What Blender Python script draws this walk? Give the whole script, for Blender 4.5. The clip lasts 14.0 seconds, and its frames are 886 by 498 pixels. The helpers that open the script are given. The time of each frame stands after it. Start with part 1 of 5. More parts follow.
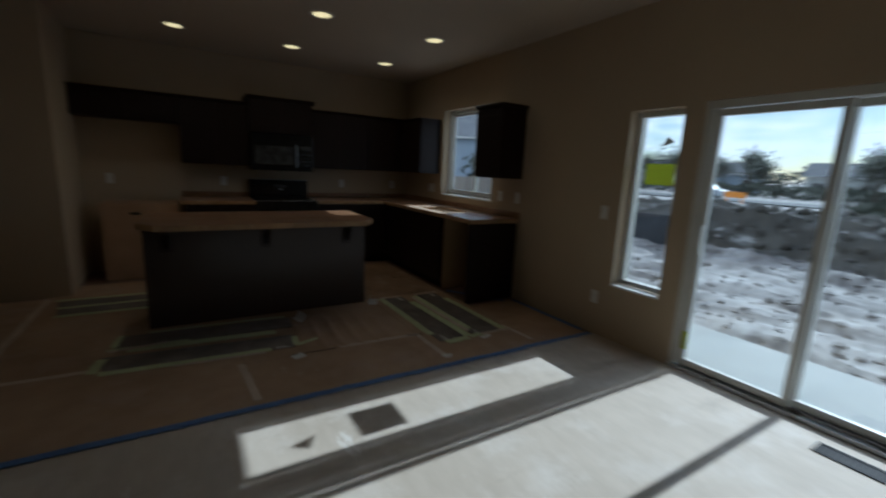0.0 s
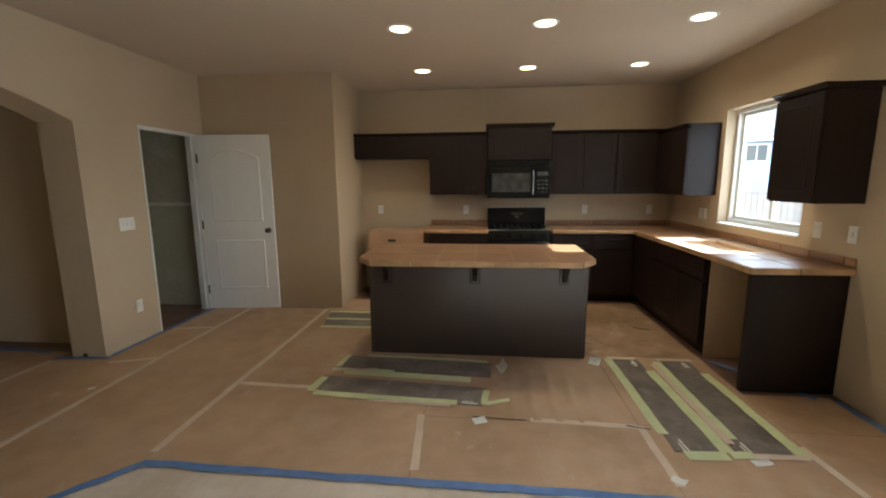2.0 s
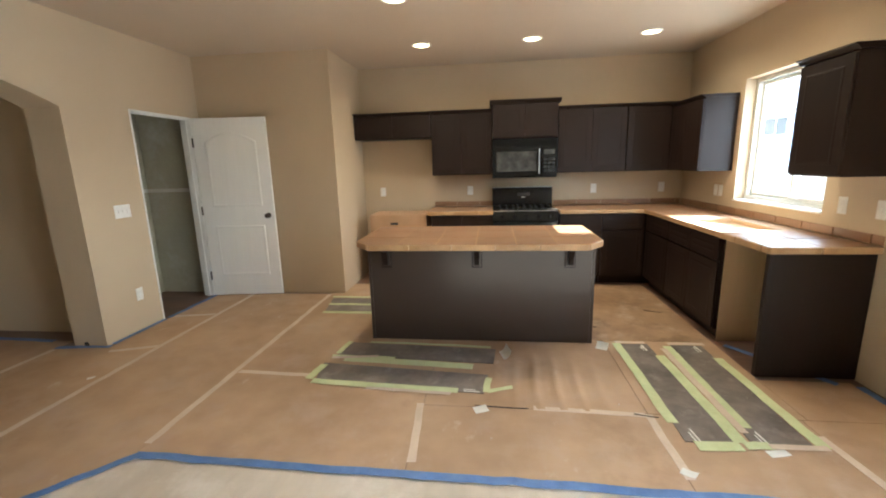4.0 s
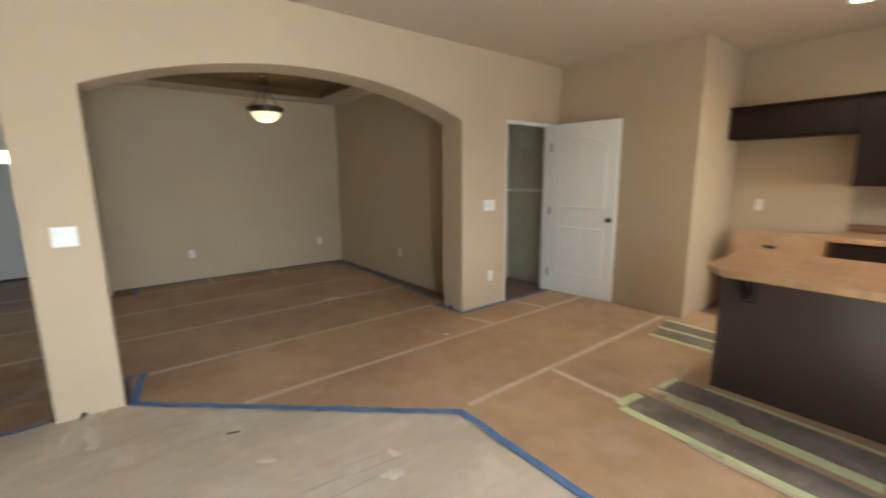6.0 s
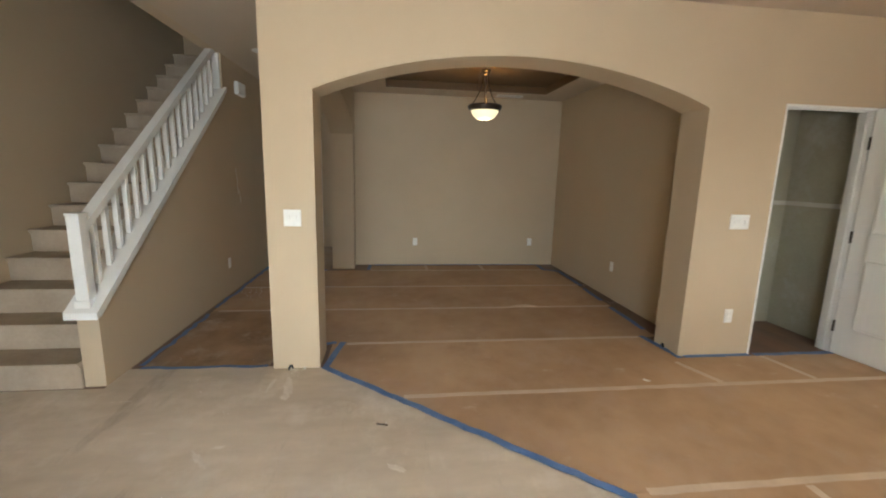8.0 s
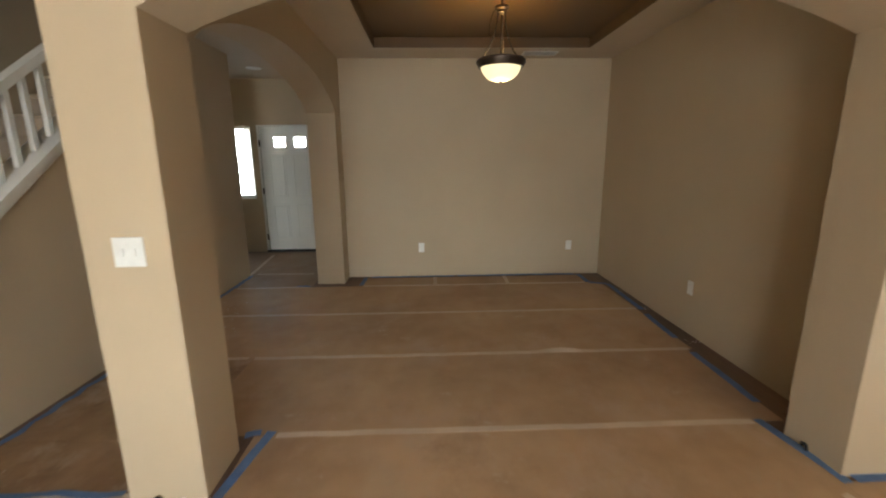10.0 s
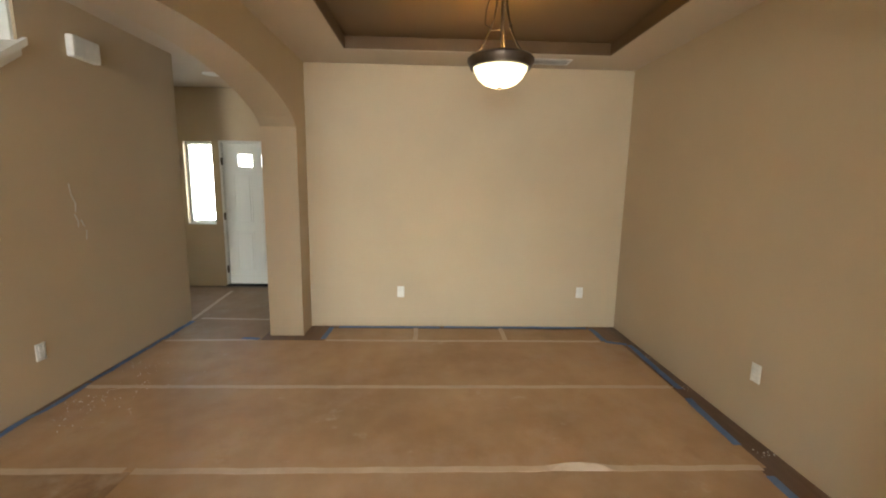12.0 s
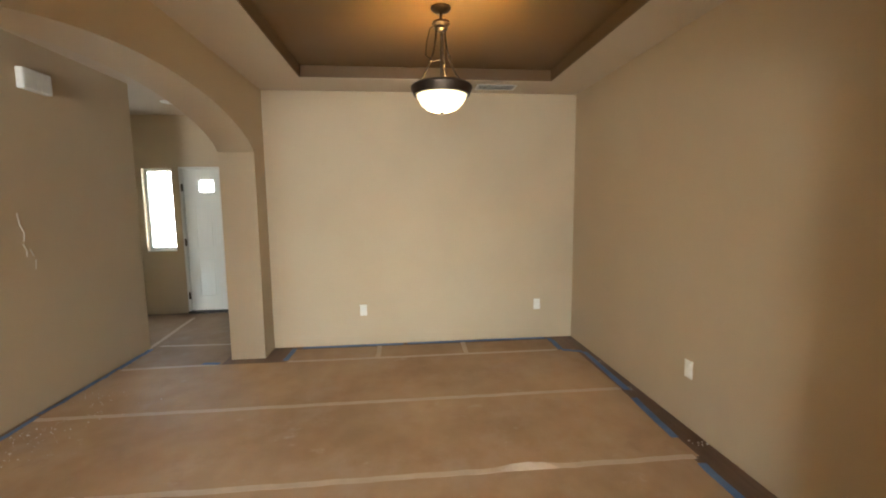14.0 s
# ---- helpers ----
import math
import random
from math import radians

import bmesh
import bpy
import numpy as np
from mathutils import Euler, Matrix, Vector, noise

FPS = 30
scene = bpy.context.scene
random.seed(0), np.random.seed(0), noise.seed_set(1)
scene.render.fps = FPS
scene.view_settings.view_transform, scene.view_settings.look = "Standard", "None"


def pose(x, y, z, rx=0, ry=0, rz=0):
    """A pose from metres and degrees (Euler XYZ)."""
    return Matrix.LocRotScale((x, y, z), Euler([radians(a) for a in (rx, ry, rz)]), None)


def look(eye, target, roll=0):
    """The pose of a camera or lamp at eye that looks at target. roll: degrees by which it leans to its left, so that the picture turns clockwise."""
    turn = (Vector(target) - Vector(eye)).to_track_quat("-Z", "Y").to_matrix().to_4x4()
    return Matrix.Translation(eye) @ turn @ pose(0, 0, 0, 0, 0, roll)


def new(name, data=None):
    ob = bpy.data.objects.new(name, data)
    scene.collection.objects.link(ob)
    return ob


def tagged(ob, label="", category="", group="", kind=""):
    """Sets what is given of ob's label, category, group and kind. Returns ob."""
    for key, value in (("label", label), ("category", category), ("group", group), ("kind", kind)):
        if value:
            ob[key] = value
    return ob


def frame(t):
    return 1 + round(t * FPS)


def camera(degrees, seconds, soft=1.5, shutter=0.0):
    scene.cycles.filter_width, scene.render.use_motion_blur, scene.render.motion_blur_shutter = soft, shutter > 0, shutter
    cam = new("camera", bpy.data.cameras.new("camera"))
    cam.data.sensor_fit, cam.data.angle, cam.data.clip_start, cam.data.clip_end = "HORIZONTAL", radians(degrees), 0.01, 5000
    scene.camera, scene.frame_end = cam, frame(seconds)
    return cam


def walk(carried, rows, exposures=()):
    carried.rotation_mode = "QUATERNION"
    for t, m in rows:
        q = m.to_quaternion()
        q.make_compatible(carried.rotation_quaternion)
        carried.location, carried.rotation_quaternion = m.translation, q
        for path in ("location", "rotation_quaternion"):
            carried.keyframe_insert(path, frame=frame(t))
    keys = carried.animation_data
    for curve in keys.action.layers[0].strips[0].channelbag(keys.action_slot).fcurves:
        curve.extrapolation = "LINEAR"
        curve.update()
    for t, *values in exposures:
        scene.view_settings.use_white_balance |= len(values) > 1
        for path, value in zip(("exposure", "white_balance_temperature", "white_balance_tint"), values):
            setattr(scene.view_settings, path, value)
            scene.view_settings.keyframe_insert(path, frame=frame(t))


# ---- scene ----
cam = camera(93.5, 14.0, soft=2.0, shutter=0.5)
PATH = [
    (0, (0.18, 0.213, 1.403), (1.207, 1.887, 1.028), 2.7),
    (0.5, (0.383, 0.365, 1.502), (0.858, 2.275, 1.149), 0.1),
    (1, (0.585, 0.519, 1.504), (0.625, 2.493, 1.18), 0.0),
    (1.5, (0.74, 0.602, 1.495), (0.636, 2.571, 1.16), -0.3),
    (2, (0.803, 0.741, 1.495), (0.619, 2.707, 1.178), -0.4),
    (2.5, (0.846, 0.824, 1.493), (0.656, 2.786, 1.153), -1.3),
    (2.7, (0.836, 0.847, 1.482), (0.64, 2.806, 1.131), -1.4),
    (4.8, (0.887, 0.901, 1.482), (0.56, 2.831, 1.072), -1.5),
    (5, (0.861, 0.921, 1.488), (0.389, 2.824, 1.092), -1.4),
    (5.5, (0.841, 0.967, 1.466), (-0.207, 2.631, 1.101), 0.0),
    (6, (0.807, 1.067, 1.458), (-0.739, 2.287, 1.111), -0.5),
    (6.5, (0.741, 1.172, 1.456), (-1.026, 2.045, 1.115), 0.6),
    (7, (0.749, 1.243, 1.448), (-1.148, 1.761, 1.081), -0.2),
    (7.2, (0.775, 1.298, 1.454), (-1.145, 1.733, 1.1), 0.6),
    (9.3, (-0.288, 1.858, 1.444), (-2.237, 1.917, 1.0), 0.3),
    (9.5, (-0.435, 1.908, 1.446), (-2.379, 1.956, 0.978), 0.7),
    (10, (-0.827, 1.989, 1.462), (-2.783, 2.053, 1.046), -0.5),
    (10.5, (-1.209, 2.113, 1.448), (-3.178, 2.108, 1.098), -0.6),
    (11, (-1.509, 2.149, 1.472), (-3.457, 2.082, 1.021), 1.1),
    (11.5, (-1.708, 2.146, 1.488), (-3.675, 2.206, 1.132), 1.1),
    (12, (-1.787, 2.169, 1.51), (-3.761, 2.239, 1.197), 1.0),
    (12.5, (-1.787, 2.186, 1.526), (-3.773, 2.279, 1.301), -0.3),
    (13, (-1.758, 2.199, 1.52), (-3.747, 2.313, 1.344), -0.4),
    (13.5, (-1.717, 2.244, 1.512), (-3.702, 2.392, 1.312), -1.1),
    (14, (-1.637, 2.319, 1.498), (-3.616, 2.509, 1.281), -0.6),
]
EXPOSURES = [(0.0, -0.12, 4850, 2), (0.4, 0.02, 4700, 2), (0.9, 0.85, 4850, 2), (1.5, 2.2, 5200, 3), (2.2, 3.07, 5300, 3), (2.7, 3.43, 5300, 3), (5.0, 3.93, 5150, 2), (7.0, 3.84, 5350, 3), (9.5, 4.17, 5600, 4), (10.0, 3.95, 5700, 4), (11.0, 4.34, 5900, 3), (12.5, 4.98, 5850, 3), (14.0, 4.96, 5700, 3)]
walk(cam, [(t, look(eye, target, roll)) for t, eye, target, roll in PATH], EXPOSURES)

# ---------------------------------------------------------------- light and sky
SUN_EL = math.radians(31.4)
world = bpy.data.worlds.new("world")
scene.world = world
world.use_nodes = True
wn, wl = world.node_tree.nodes, world.node_tree.links
wn.clear()
w_out = wn.new("ShaderNodeOutputWorld")
w_bg = wn.new("ShaderNodeBackground")
w_sky = wn.new("ShaderNodeTexSky")
w_sky.sky_type = "NISHITA"
w_sky.sun_disc = False
w_sky.sun_elevation = SUN_EL
w_sky.sun_rotation = math.radians(90)
w_sky.air_density, w_sky.dust_density = 1.0, 0.6
w_tc = wn.new("ShaderNodeTexCoord")
w_map = wn.new("ShaderNodeMapping")
w_map.inputs["Scale"].default_value = (2.4, 2.4, 9.0)
w_noise = wn.new("ShaderNodeTexNoise")
w_noise.inputs["Scale"].default_value = 2.2
w_noise.inputs["Detail"].default_value = 7.0
w_ramp = wn.new("ShaderNodeValToRGB")
w_ramp.color_ramp.elements[0].position, w_ramp.color_ramp.elements[1].position = 0.38, 0.56
w_mix = wn.new("ShaderNodeMix")
w_mix.data_type = "RGBA"
w_mix.inputs["B"].default_value = (14.0, 13.4, 13.6, 1)
wl.new(w_tc.outputs["Generated"], w_map.inputs["Vector"])
wl.new(w_map.outputs["Vector"], w_noise.inputs["Vector"])
wl.new(w_noise.outputs["Fac"], w_ramp.inputs["Fac"])
wl.new(w_ramp.outputs["Color"], w_mix.inputs["Factor"])
wl.new(w_sky.outputs["Color"], w_mix.inputs["A"])
wl.new(w_mix.outputs["Result"], w_bg.inputs["Color"])
w_bg.inputs["Strength"].default_value = 0.095
wl.new(w_bg.outputs["Background"], w_out.inputs["Surface"])

sun = new("sun", bpy.data.lights.new("sun", "SUN"))
sun.data.energy, sun.data.angle, sun.data.color = 5.0, math.radians(0.53), (1.0, 0.95, 0.87)
sun.matrix_world = look((40, 0, 40 * math.tan(SUN_EL)), (0, 0, 0))


# sky light through the real openings
def sky_lamp(name, x, y, z, w, h, yaw, energy, color=(0.86, 0.93, 1.0), spread=170):
    data = bpy.data.lights.new(name, "AREA")
    data.shape, data.size, data.size_y, data.energy, data.color = "RECTANGLE", w, h, energy, color
    data.spread = math.radians(spread)
    lamp = new(name, data)
    lamp.matrix_world = pose(x, y, z, 90, 0, yaw)
    return lamp


sky_lamp("sky_light_slider", 3.50, 1.15, 0.98, 1.46, 1.8, 90, 2.8, (1.0, 0.98, 0.94), 90)
sky_lamp("sky_light_kitchen", 3.50, 4.78, 1.62, 1.1, 1.1, 90, 0.94)
sky_lamp("sky_light_side", 3.50, 2.26, 1.20, 0.36, 1.4, 90, 0.62, (1.0, 0.98, 0.94), 90)
sky_lamp("sky_light_entry", -7.90, -0.98, 1.44, 0.38, 1.1, -90, 0.2, (0.74, 0.87, 1.0))


def point_lamp(name, x, y, z, energy, size, color=(1.0, 0.78, 0.42)):
    data = bpy.data.lights.new(name, "POINT")
    data.energy, data.shadow_soft_size, data.color = energy, size, color
    lamp = new(name, data)
    lamp.location = (x, y, z)
    return lamp


def down_lamp(name, x, y, z, energy, size, color=(1.0, 0.78, 0.52), spread=150):
    data = bpy.data.lights.new(name, "AREA")
    data.shape, data.size, data.energy, data.color, data.spread = "DISK", size, energy, color, math.radians(spread)
    lamp = new(name, data)
    lamp.location = (x, y, z)
    return lamp


# ---------------------------------------------------------------- materials
def material(name, color, color2=None, rough=0.6, metal=0.0, scale=6.0, fine=80.0, bump=0.1, blotch=None,
             stretch=(1, 1, 1), spec=0.5, dist=0.01, vary=0.0, detail=6.0, coat=0.0):
    """Principled surface: a broad and a fine noise in the colour, relief from the fine one, some spread of roughness."""
    m = bpy.data.materials.new(name)
    m.use_nodes = True
    n, l = m.node_tree.nodes, m.node_tree.links
    b = n["Principled BSDF"]
    tc = n.new("ShaderNodeTexCoord")
    mp = n.new("ShaderNodeMapping")
    mp.inputs["Scale"].default_value = stretch
    l.new(tc.outputs["Object"], mp.inputs["Vector"])
    big, small = n.new("ShaderNodeTexNoise"), n.new("ShaderNodeTexNoise")
    for node, s in ((big, scale), (small, fine)):
        node.inputs["Scale"].default_value = s
        node.inputs["Detail"].default_value = detail
        l.new(mp.outputs["Vector"], node.inputs["Vector"])
    add = n.new("ShaderNodeMath")
    add.operation = "MULTIPLY_ADD"
    l.new(small.outputs["Fac"], add.inputs[0])
    add.inputs[1].default_value = 0.35
    l.new(big.outputs["Fac"], add.inputs[2])
    ramp = n.new("ShaderNodeValToRGB")
    ramp.color_ramp.elements[0].position, ramp.color_ramp.elements[1].position = 0.50, 0.86
    ramp.color_ramp.elements[0].color = (*color, 1)
    ramp.color_ramp.elements[1].color = (*(color2 or [min(1, c * 1.15) for c in color]), 1)
    l.new(add.outputs[0], ramp.inputs["Fac"])
    out = ramp.outputs["Color"]
    if blotch:
        tint, size, low, high = blotch
        spot = n.new("ShaderNodeTexNoise")
        spot.inputs["Scale"].default_value = size
        spot.inputs["Detail"].default_value = 8.0
        spot.inputs["Roughness"].default_value = 0.7
        l.new(tc.outputs["Object"], spot.inputs["Vector"])
        sr = n.new("ShaderNodeValToRGB")
        sr.color_ramp.elements[0].position, sr.color_ramp.elements[1].position = low, high
        l.new(spot.outputs["Fac"], sr.inputs["Fac"])
        mx = n.new("ShaderNodeMix")
        mx.data_type = "RGBA"
        mx.inputs["B"].default_value = (*tint, 1)
        l.new(sr.outputs["Color"], mx.inputs["Factor"])
        l.new(out, mx.inputs["A"])
        out = mx.outputs["Result"]
    if vary:
        info = n.new("ShaderNodeObjectInfo")
        mul = n.new("ShaderNodeMapRange")
        mul.inputs["To Min"].default_value, mul.inputs["To Max"].default_value = 1 - vary, 1 + vary
        l.new(info.outputs["Random"], mul.inputs["Value"])
        hsv = n.new("ShaderNodeHueSaturation")
        l.new(mul.outputs["Result"], hsv.inputs["Value"])
        l.new(out, hsv.inputs["Color"])
        out = hsv.outputs["Color"]
    l.new(out, b.inputs["Base Color"])
    rr = n.new("ShaderNodeMapRange")
    rr.inputs["To Min"].default_value, rr.inputs["To Max"].default_value = max(0.02, rough - 0.1), min(1, rough + 0.1)
    l.new(big.outputs["Fac"], rr.inputs["Value"])
    l.new(rr.outputs["Result"], b.inputs["Roughness"])
    b.inputs["Metallic"].default_value = metal
    b.inputs["Specular IOR Level"].default_value = spec
    b.inputs["Coat Weight"].default_value = coat
    if bump:
        bp = n.new("ShaderNodeBump")
        bp.inputs["Strength"].default_value, bp.inputs["Distance"].default_value = bump, dist
        l.new(add.outputs[0], bp.inputs["Height"])
        l.new(bp.outputs["Normal"], b.inputs["Normal"])
    return m


def stain(m, tint, stretch, size, low, high):
    """A further layer of smears of its own shape over a material's colour."""
    n, l = m.node_tree.nodes, m.node_tree.links
    slot = n["Principled BSDF"].inputs["Base Color"]
    before = slot.links[0].from_socket
    tc, mp, tex = n.new("ShaderNodeTexCoord"), n.new("ShaderNodeMapping"), n.new("ShaderNodeTexNoise")
    mp.inputs["Scale"].default_value = stretch
    mp.inputs["Location"].default_value = (size * 3.1, size * 1.7, low * 10)
    tex.inputs["Scale"].default_value, tex.inputs["Detail"].default_value, tex.inputs["Roughness"].default_value = size, 9.0, 0.68
    ramp, mix = n.new("ShaderNodeValToRGB"), n.new("ShaderNodeMix")
    ramp.color_ramp.elements[0].position, ramp.color_ramp.elements[1].position = low, high
    ramp.color_ramp.elements[1].color = (0.75, 0.75, 0.75, 1)
    mix.data_type = "RGBA"
    mix.inputs["B"].default_value = (*tint, 1)
    l.new(tc.outputs["Object"], mp.inputs["Vector"])
    l.new(mp.outputs["Vector"], tex.inputs["Vector"])
    l.new(tex.outputs["Fac"], ramp.inputs["Fac"])
    l.new(ramp.outputs["Color"], mix.inputs["Factor"])
    l.new(before, mix.inputs["A"])
    l.new(mix.outputs["Result"], slot)
    return m


def glow(name, color, strength):
    m = bpy.data.materials.new(name)
    m.use_nodes = True
    b = m.node_tree.nodes["Principled BSDF"]
    b.inputs["Base Color"].default_value = (*color, 1)
    b.inputs["Emission Color"].default_value = (*color, 1)
    b.inputs["Emission Strength"].default_value = strength
    return m


def clear_glass(name, gloss=0.06, tint=(0.96, 0.98, 0.97), rough=0.0):
    m = bpy.data.materials.new(name)
    m.use_nodes = True
    n, l = m.node_tree.nodes, m.node_tree.links
    n.clear()
    out, mix = n.new("ShaderNodeOutputMaterial"), n.new("ShaderNodeMixShader")
    tr, gl = n.new("ShaderNodeBsdfTransparent"), n.new("ShaderNodeBsdfGlossy")
    tr.inputs["Color"].default_value = (*tint, 1)
    gl.inputs["Roughness"].default_value = rough
    mix.inputs["Fac"].default_value = gloss
    l.new(tr.outputs[0], mix.inputs[1])
    l.new(gl.outputs[0], mix.inputs[2])
    l.new(mix.outputs[0], out.inputs["Surface"])
    return m


WALL = material("tan_wall_paint", (0.468, 0.366, 0.238), (0.495, 0.390, 0.257), rough=0.75, scale=1.5, fine=160, bump=0.12, dist=0.004)
CEIL = material("tan_ceiling_paint", (0.47, 0.385, 0.285), (0.50, 0.412, 0.307), rough=0.85, scale=1.2, fine=120, bump=0.16, dist=0.005)
TRAY = material("brown_tray_paint", (0.106, 0.058, 0.020), (0.128, 0.071, 0.026), rough=0.6, scale=2, fine=120, bump=0.1, dist=0.004)
WHITE = material("white_trim_paint", (0.72, 0.71, 0.67), (0.77, 0.76, 0.72), rough=0.4, scale=3, fine=70, bump=0.03, blotch=((0.66, 0.64, 0.58), 5, 0.55, 0.85))
DOORWHITE = material("white_door_paint", (0.74, 0.73, 0.68), (0.80, 0.79, 0.74), rough=0.45, scale=2, fine=40, bump=0.06, stretch=(1, 1, 0.08), dist=0.003)
VINYL = material("white_vinyl", (0.62, 0.605, 0.54), (0.68, 0.665, 0.60), rough=0.35, scale=4, fine=60, bump=0.02)
PLATE = material("white_plate", (0.68, 0.67, 0.63), rough=0.35, scale=10, fine=50, bump=0.0)
CONCRETE = material("pale_subfloor", (0.50, 0.42, 0.32), (0.66, 0.57, 0.455), rough=0.75, scale=0.9, fine=9, bump=0.12, dist=0.004,
                    blotch=((0.72, 0.65, 0.555), 2.3, 0.50, 0.74), stretch=(1.6, 0.6, 1), detail=9)
stain(CONCRETE, (0.36, 0.295, 0.22), (0.9, 3.4, 1), 1.1, 0.60, 0.74)
stain(CONCRETE, (0.80, 0.745, 0.66), (3.2, 1.1, 1), 2.0, 0.645, 0.70)
PAPER = material("kraft_paper", (0.355, 0.228, 0.128), (0.505, 0.348, 0.212), rough=0.58, scale=0.9, fine=6, bump=0.35, dist=0.012,
                 blotch=((0.47, 0.345, 0.25), 2.2, 0.50, 0.8), vary=0.05, spec=0.4)
stain(PAPER, (0.27, 0.16, 0.085), (1, 1, 1), 1.7, 0.57, 0.80)
stain(PAPER, (0.56, 0.45, 0.34), (1.4, 0.8, 1), 5.0, 0.63, 0.75)
WOODFLOOR = material("brown_wood_floor", (0.10, 0.055, 0.035), (0.20, 0.115, 0.075), rough=0.4, scale=3, fine=22, bump=0.08, stretch=(0.15, 1.5, 1), dist=0.003, blotch=((0.26, 0.19, 0.14), 5, 0.58, 0.85))
WORN = material("worn_kraft_paper", (0.22, 0.13, 0.066), (0.39, 0.255, 0.145), rough=0.45, scale=2.2, fine=9, bump=0.35, dist=0.012, blotch=((0.46, 0.355, 0.26), 3.4, 0.52, 0.72))
stain(WORN, (0.15, 0.085, 0.042), (1, 1, 1), 2.6, 0.54, 0.70)
PAPERGREY = material("dusty_paper", (0.30, 0.21, 0.14), (0.40, 0.29, 0.20), rough=0.7, scale=1.3, fine=9, bump=0.3, dist=0.01, blotch=((0.42, 0.36, 0.29), 2, 0.5, 0.8))
BLUE = material("blue_masking_tape", (0.09, 0.165, 0.36), (0.14, 0.235, 0.47), rough=0.6, scale=9, fine=60, bump=0.2, dist=0.004)
BEIGE = material("beige_masking_tape", (0.53, 0.42, 0.315), (0.64, 0.52, 0.405), rough=0.6, scale=5, fine=50, bump=0.3, dist=0.004)
GREEN = material("green_masking_tape", (0.50, 0.55, 0.28), (0.60, 0.64, 0.36), rough=0.6, scale=8, fine=60, bump=0.15, dist=0.003)
MAT = material("grey_vinyl_plank", (0.12, 0.098, 0.082), (0.22, 0.185, 0.155), rough=0.42, scale=5, fine=26, bump=0.1, stretch=(1, 1, 1), dist=0.003, blotch=((0.32, 0.29, 0.255), 7, 0.55, 0.8))
stain(MAT, (0.40, 0.37, 0.33), (1, 1, 1), 16.0, 0.64, 0.72)
ESPRESSO = material("espresso_wood", (0.0125, 0.0068, 0.0048), (0.018, 0.0098, 0.0068), rough=0.46, scale=2.0, fine=28, bump=0.05, stretch=(1, 1, 0.12), dist=0.003, spec=0.22)
ESPPANEL = material("espresso_panel", (0.040, 0.0255, 0.018), (0.044, 0.028, 0.0198), rough=0.29, scale=1.2, fine=40, bump=0.0, stretch=(0.12, 0.12, 1))
CABWOOD = material("pale_cabinet_side", (0.50, 0.34, 0.19), (0.58, 0.41, 0.24), rough=0.55, scale=2.0, fine=24, bump=0.05, stretch=(1, 1, 0.15), dist=0.003)
TILE = material("terracotta_tile", (0.255, 0.139, 0.070), (0.264, 0.144, 0.073), rough=0.36, scale=4, fine=26, bump=0.0, vary=0.10)
EDGETILE = material("ochre_edge_tile", (0.32, 0.19, 0.085), (0.44, 0.28, 0.135), rough=0.4, scale=7, fine=36, bump=0.08, dist=0.003, vary=0.10)
GROUT = material("tan_grout", (0.46, 0.34, 0.23), rough=0.9, scale=20, fine=90, bump=0.2)
BLACK = material("black_enamel", (0.008, 0.008, 0.008), (0.014, 0.014, 0.014), rough=0.16, scale=3, fine=60, bump=0.0)
IRON = material("black_cast_iron", (0.012, 0.012, 0.012), (0.02, 0.02, 0.02), rough=0.7, scale=20, fine=120, bump=0.1, dist=0.002, spec=0.12)
DARKGLASS = material("dark_oven_glass", (0.045, 0.045, 0.042), (0.075, 0.075, 0.07), rough=0.16, scale=14, fine=50, bump=0.0)
# the paler mottling is the glare of plastic film, put into the colour
OVENGLASS = material("microwave_glass", (0.025, 0.025, 0.024), (0.075, 0.075, 0.072), rough=0.2, scale=9, fine=30, bump=0.5, dist=0.01)
CHROME = material("brushed_steel", (0.55, 0.55, 0.54), rough=0.3, metal=1.0, scale=8, fine=90, bump=0.02)
BRONZE = material("oil_rubbed_bronze", (0.05, 0.035, 0.025), (0.085, 0.06, 0.042), rough=0.42, metal=0.75, scale=9, fine=60, bump=0.05, dist=0.002)
CARDBOARD = material("cardboard", (0.38, 0.24, 0.13), (0.45, 0.29, 0.17), rough=0.8, scale=4, fine=60, bump=0.1, dist=0.003)
DRYWALL = material("bare_drywall", (0.31, 0.285, 0.205), (0.38, 0.35, 0.255), rough=0.9, scale=1.4, fine=50, bump=0.1, blotch=((0.44, 0.42, 0.37), 1.8, 0.55, 0.75), dist=0.004)
JOINT = material("joint_compound", (0.50, 0.47, 0.40), (0.58, 0.55, 0.48), rough=0.9, scale=6, fine=40, bump=0.1)
CARPET = material("bare_stair_board", (0.34, 0.268, 0.19), (0.44, 0.355, 0.26), rough=0.8, scale=3, fine=40, bump=0.2, dist=0.004, blotch=((0.38, 0.30, 0.22), 5, 0.55, 0.8))
DUST = material("plaster_crumbs", (0.70, 0.68, 0.63), rough=0.9, scale=20, fine=80, bump=0.1)
DARK = material("dark_slot", (0.015, 0.013, 0.012), rough=0.8, scale=10, fine=60, bump=0.0)
GLASS = clear_glass("window_glass")
CANGLOW = glow("lamp_lens", (1.0, 0.72, 0.32), 1.1)
BOWLGLOW = glow("frosted_bowl", (1.0, 0.78, 0.40), 0.075)
MUD = material("pale_mud", (0.20, 0.18, 0.168), (0.44, 0.415, 0.39), rough=0.85, scale=0.9, fine=5, bump=0.8, dist=0.08, stretch=(0.8, 1.6, 1), blotch=((0.11, 0.095, 0.085), 1.6, 0.50, 0.66), detail=9)
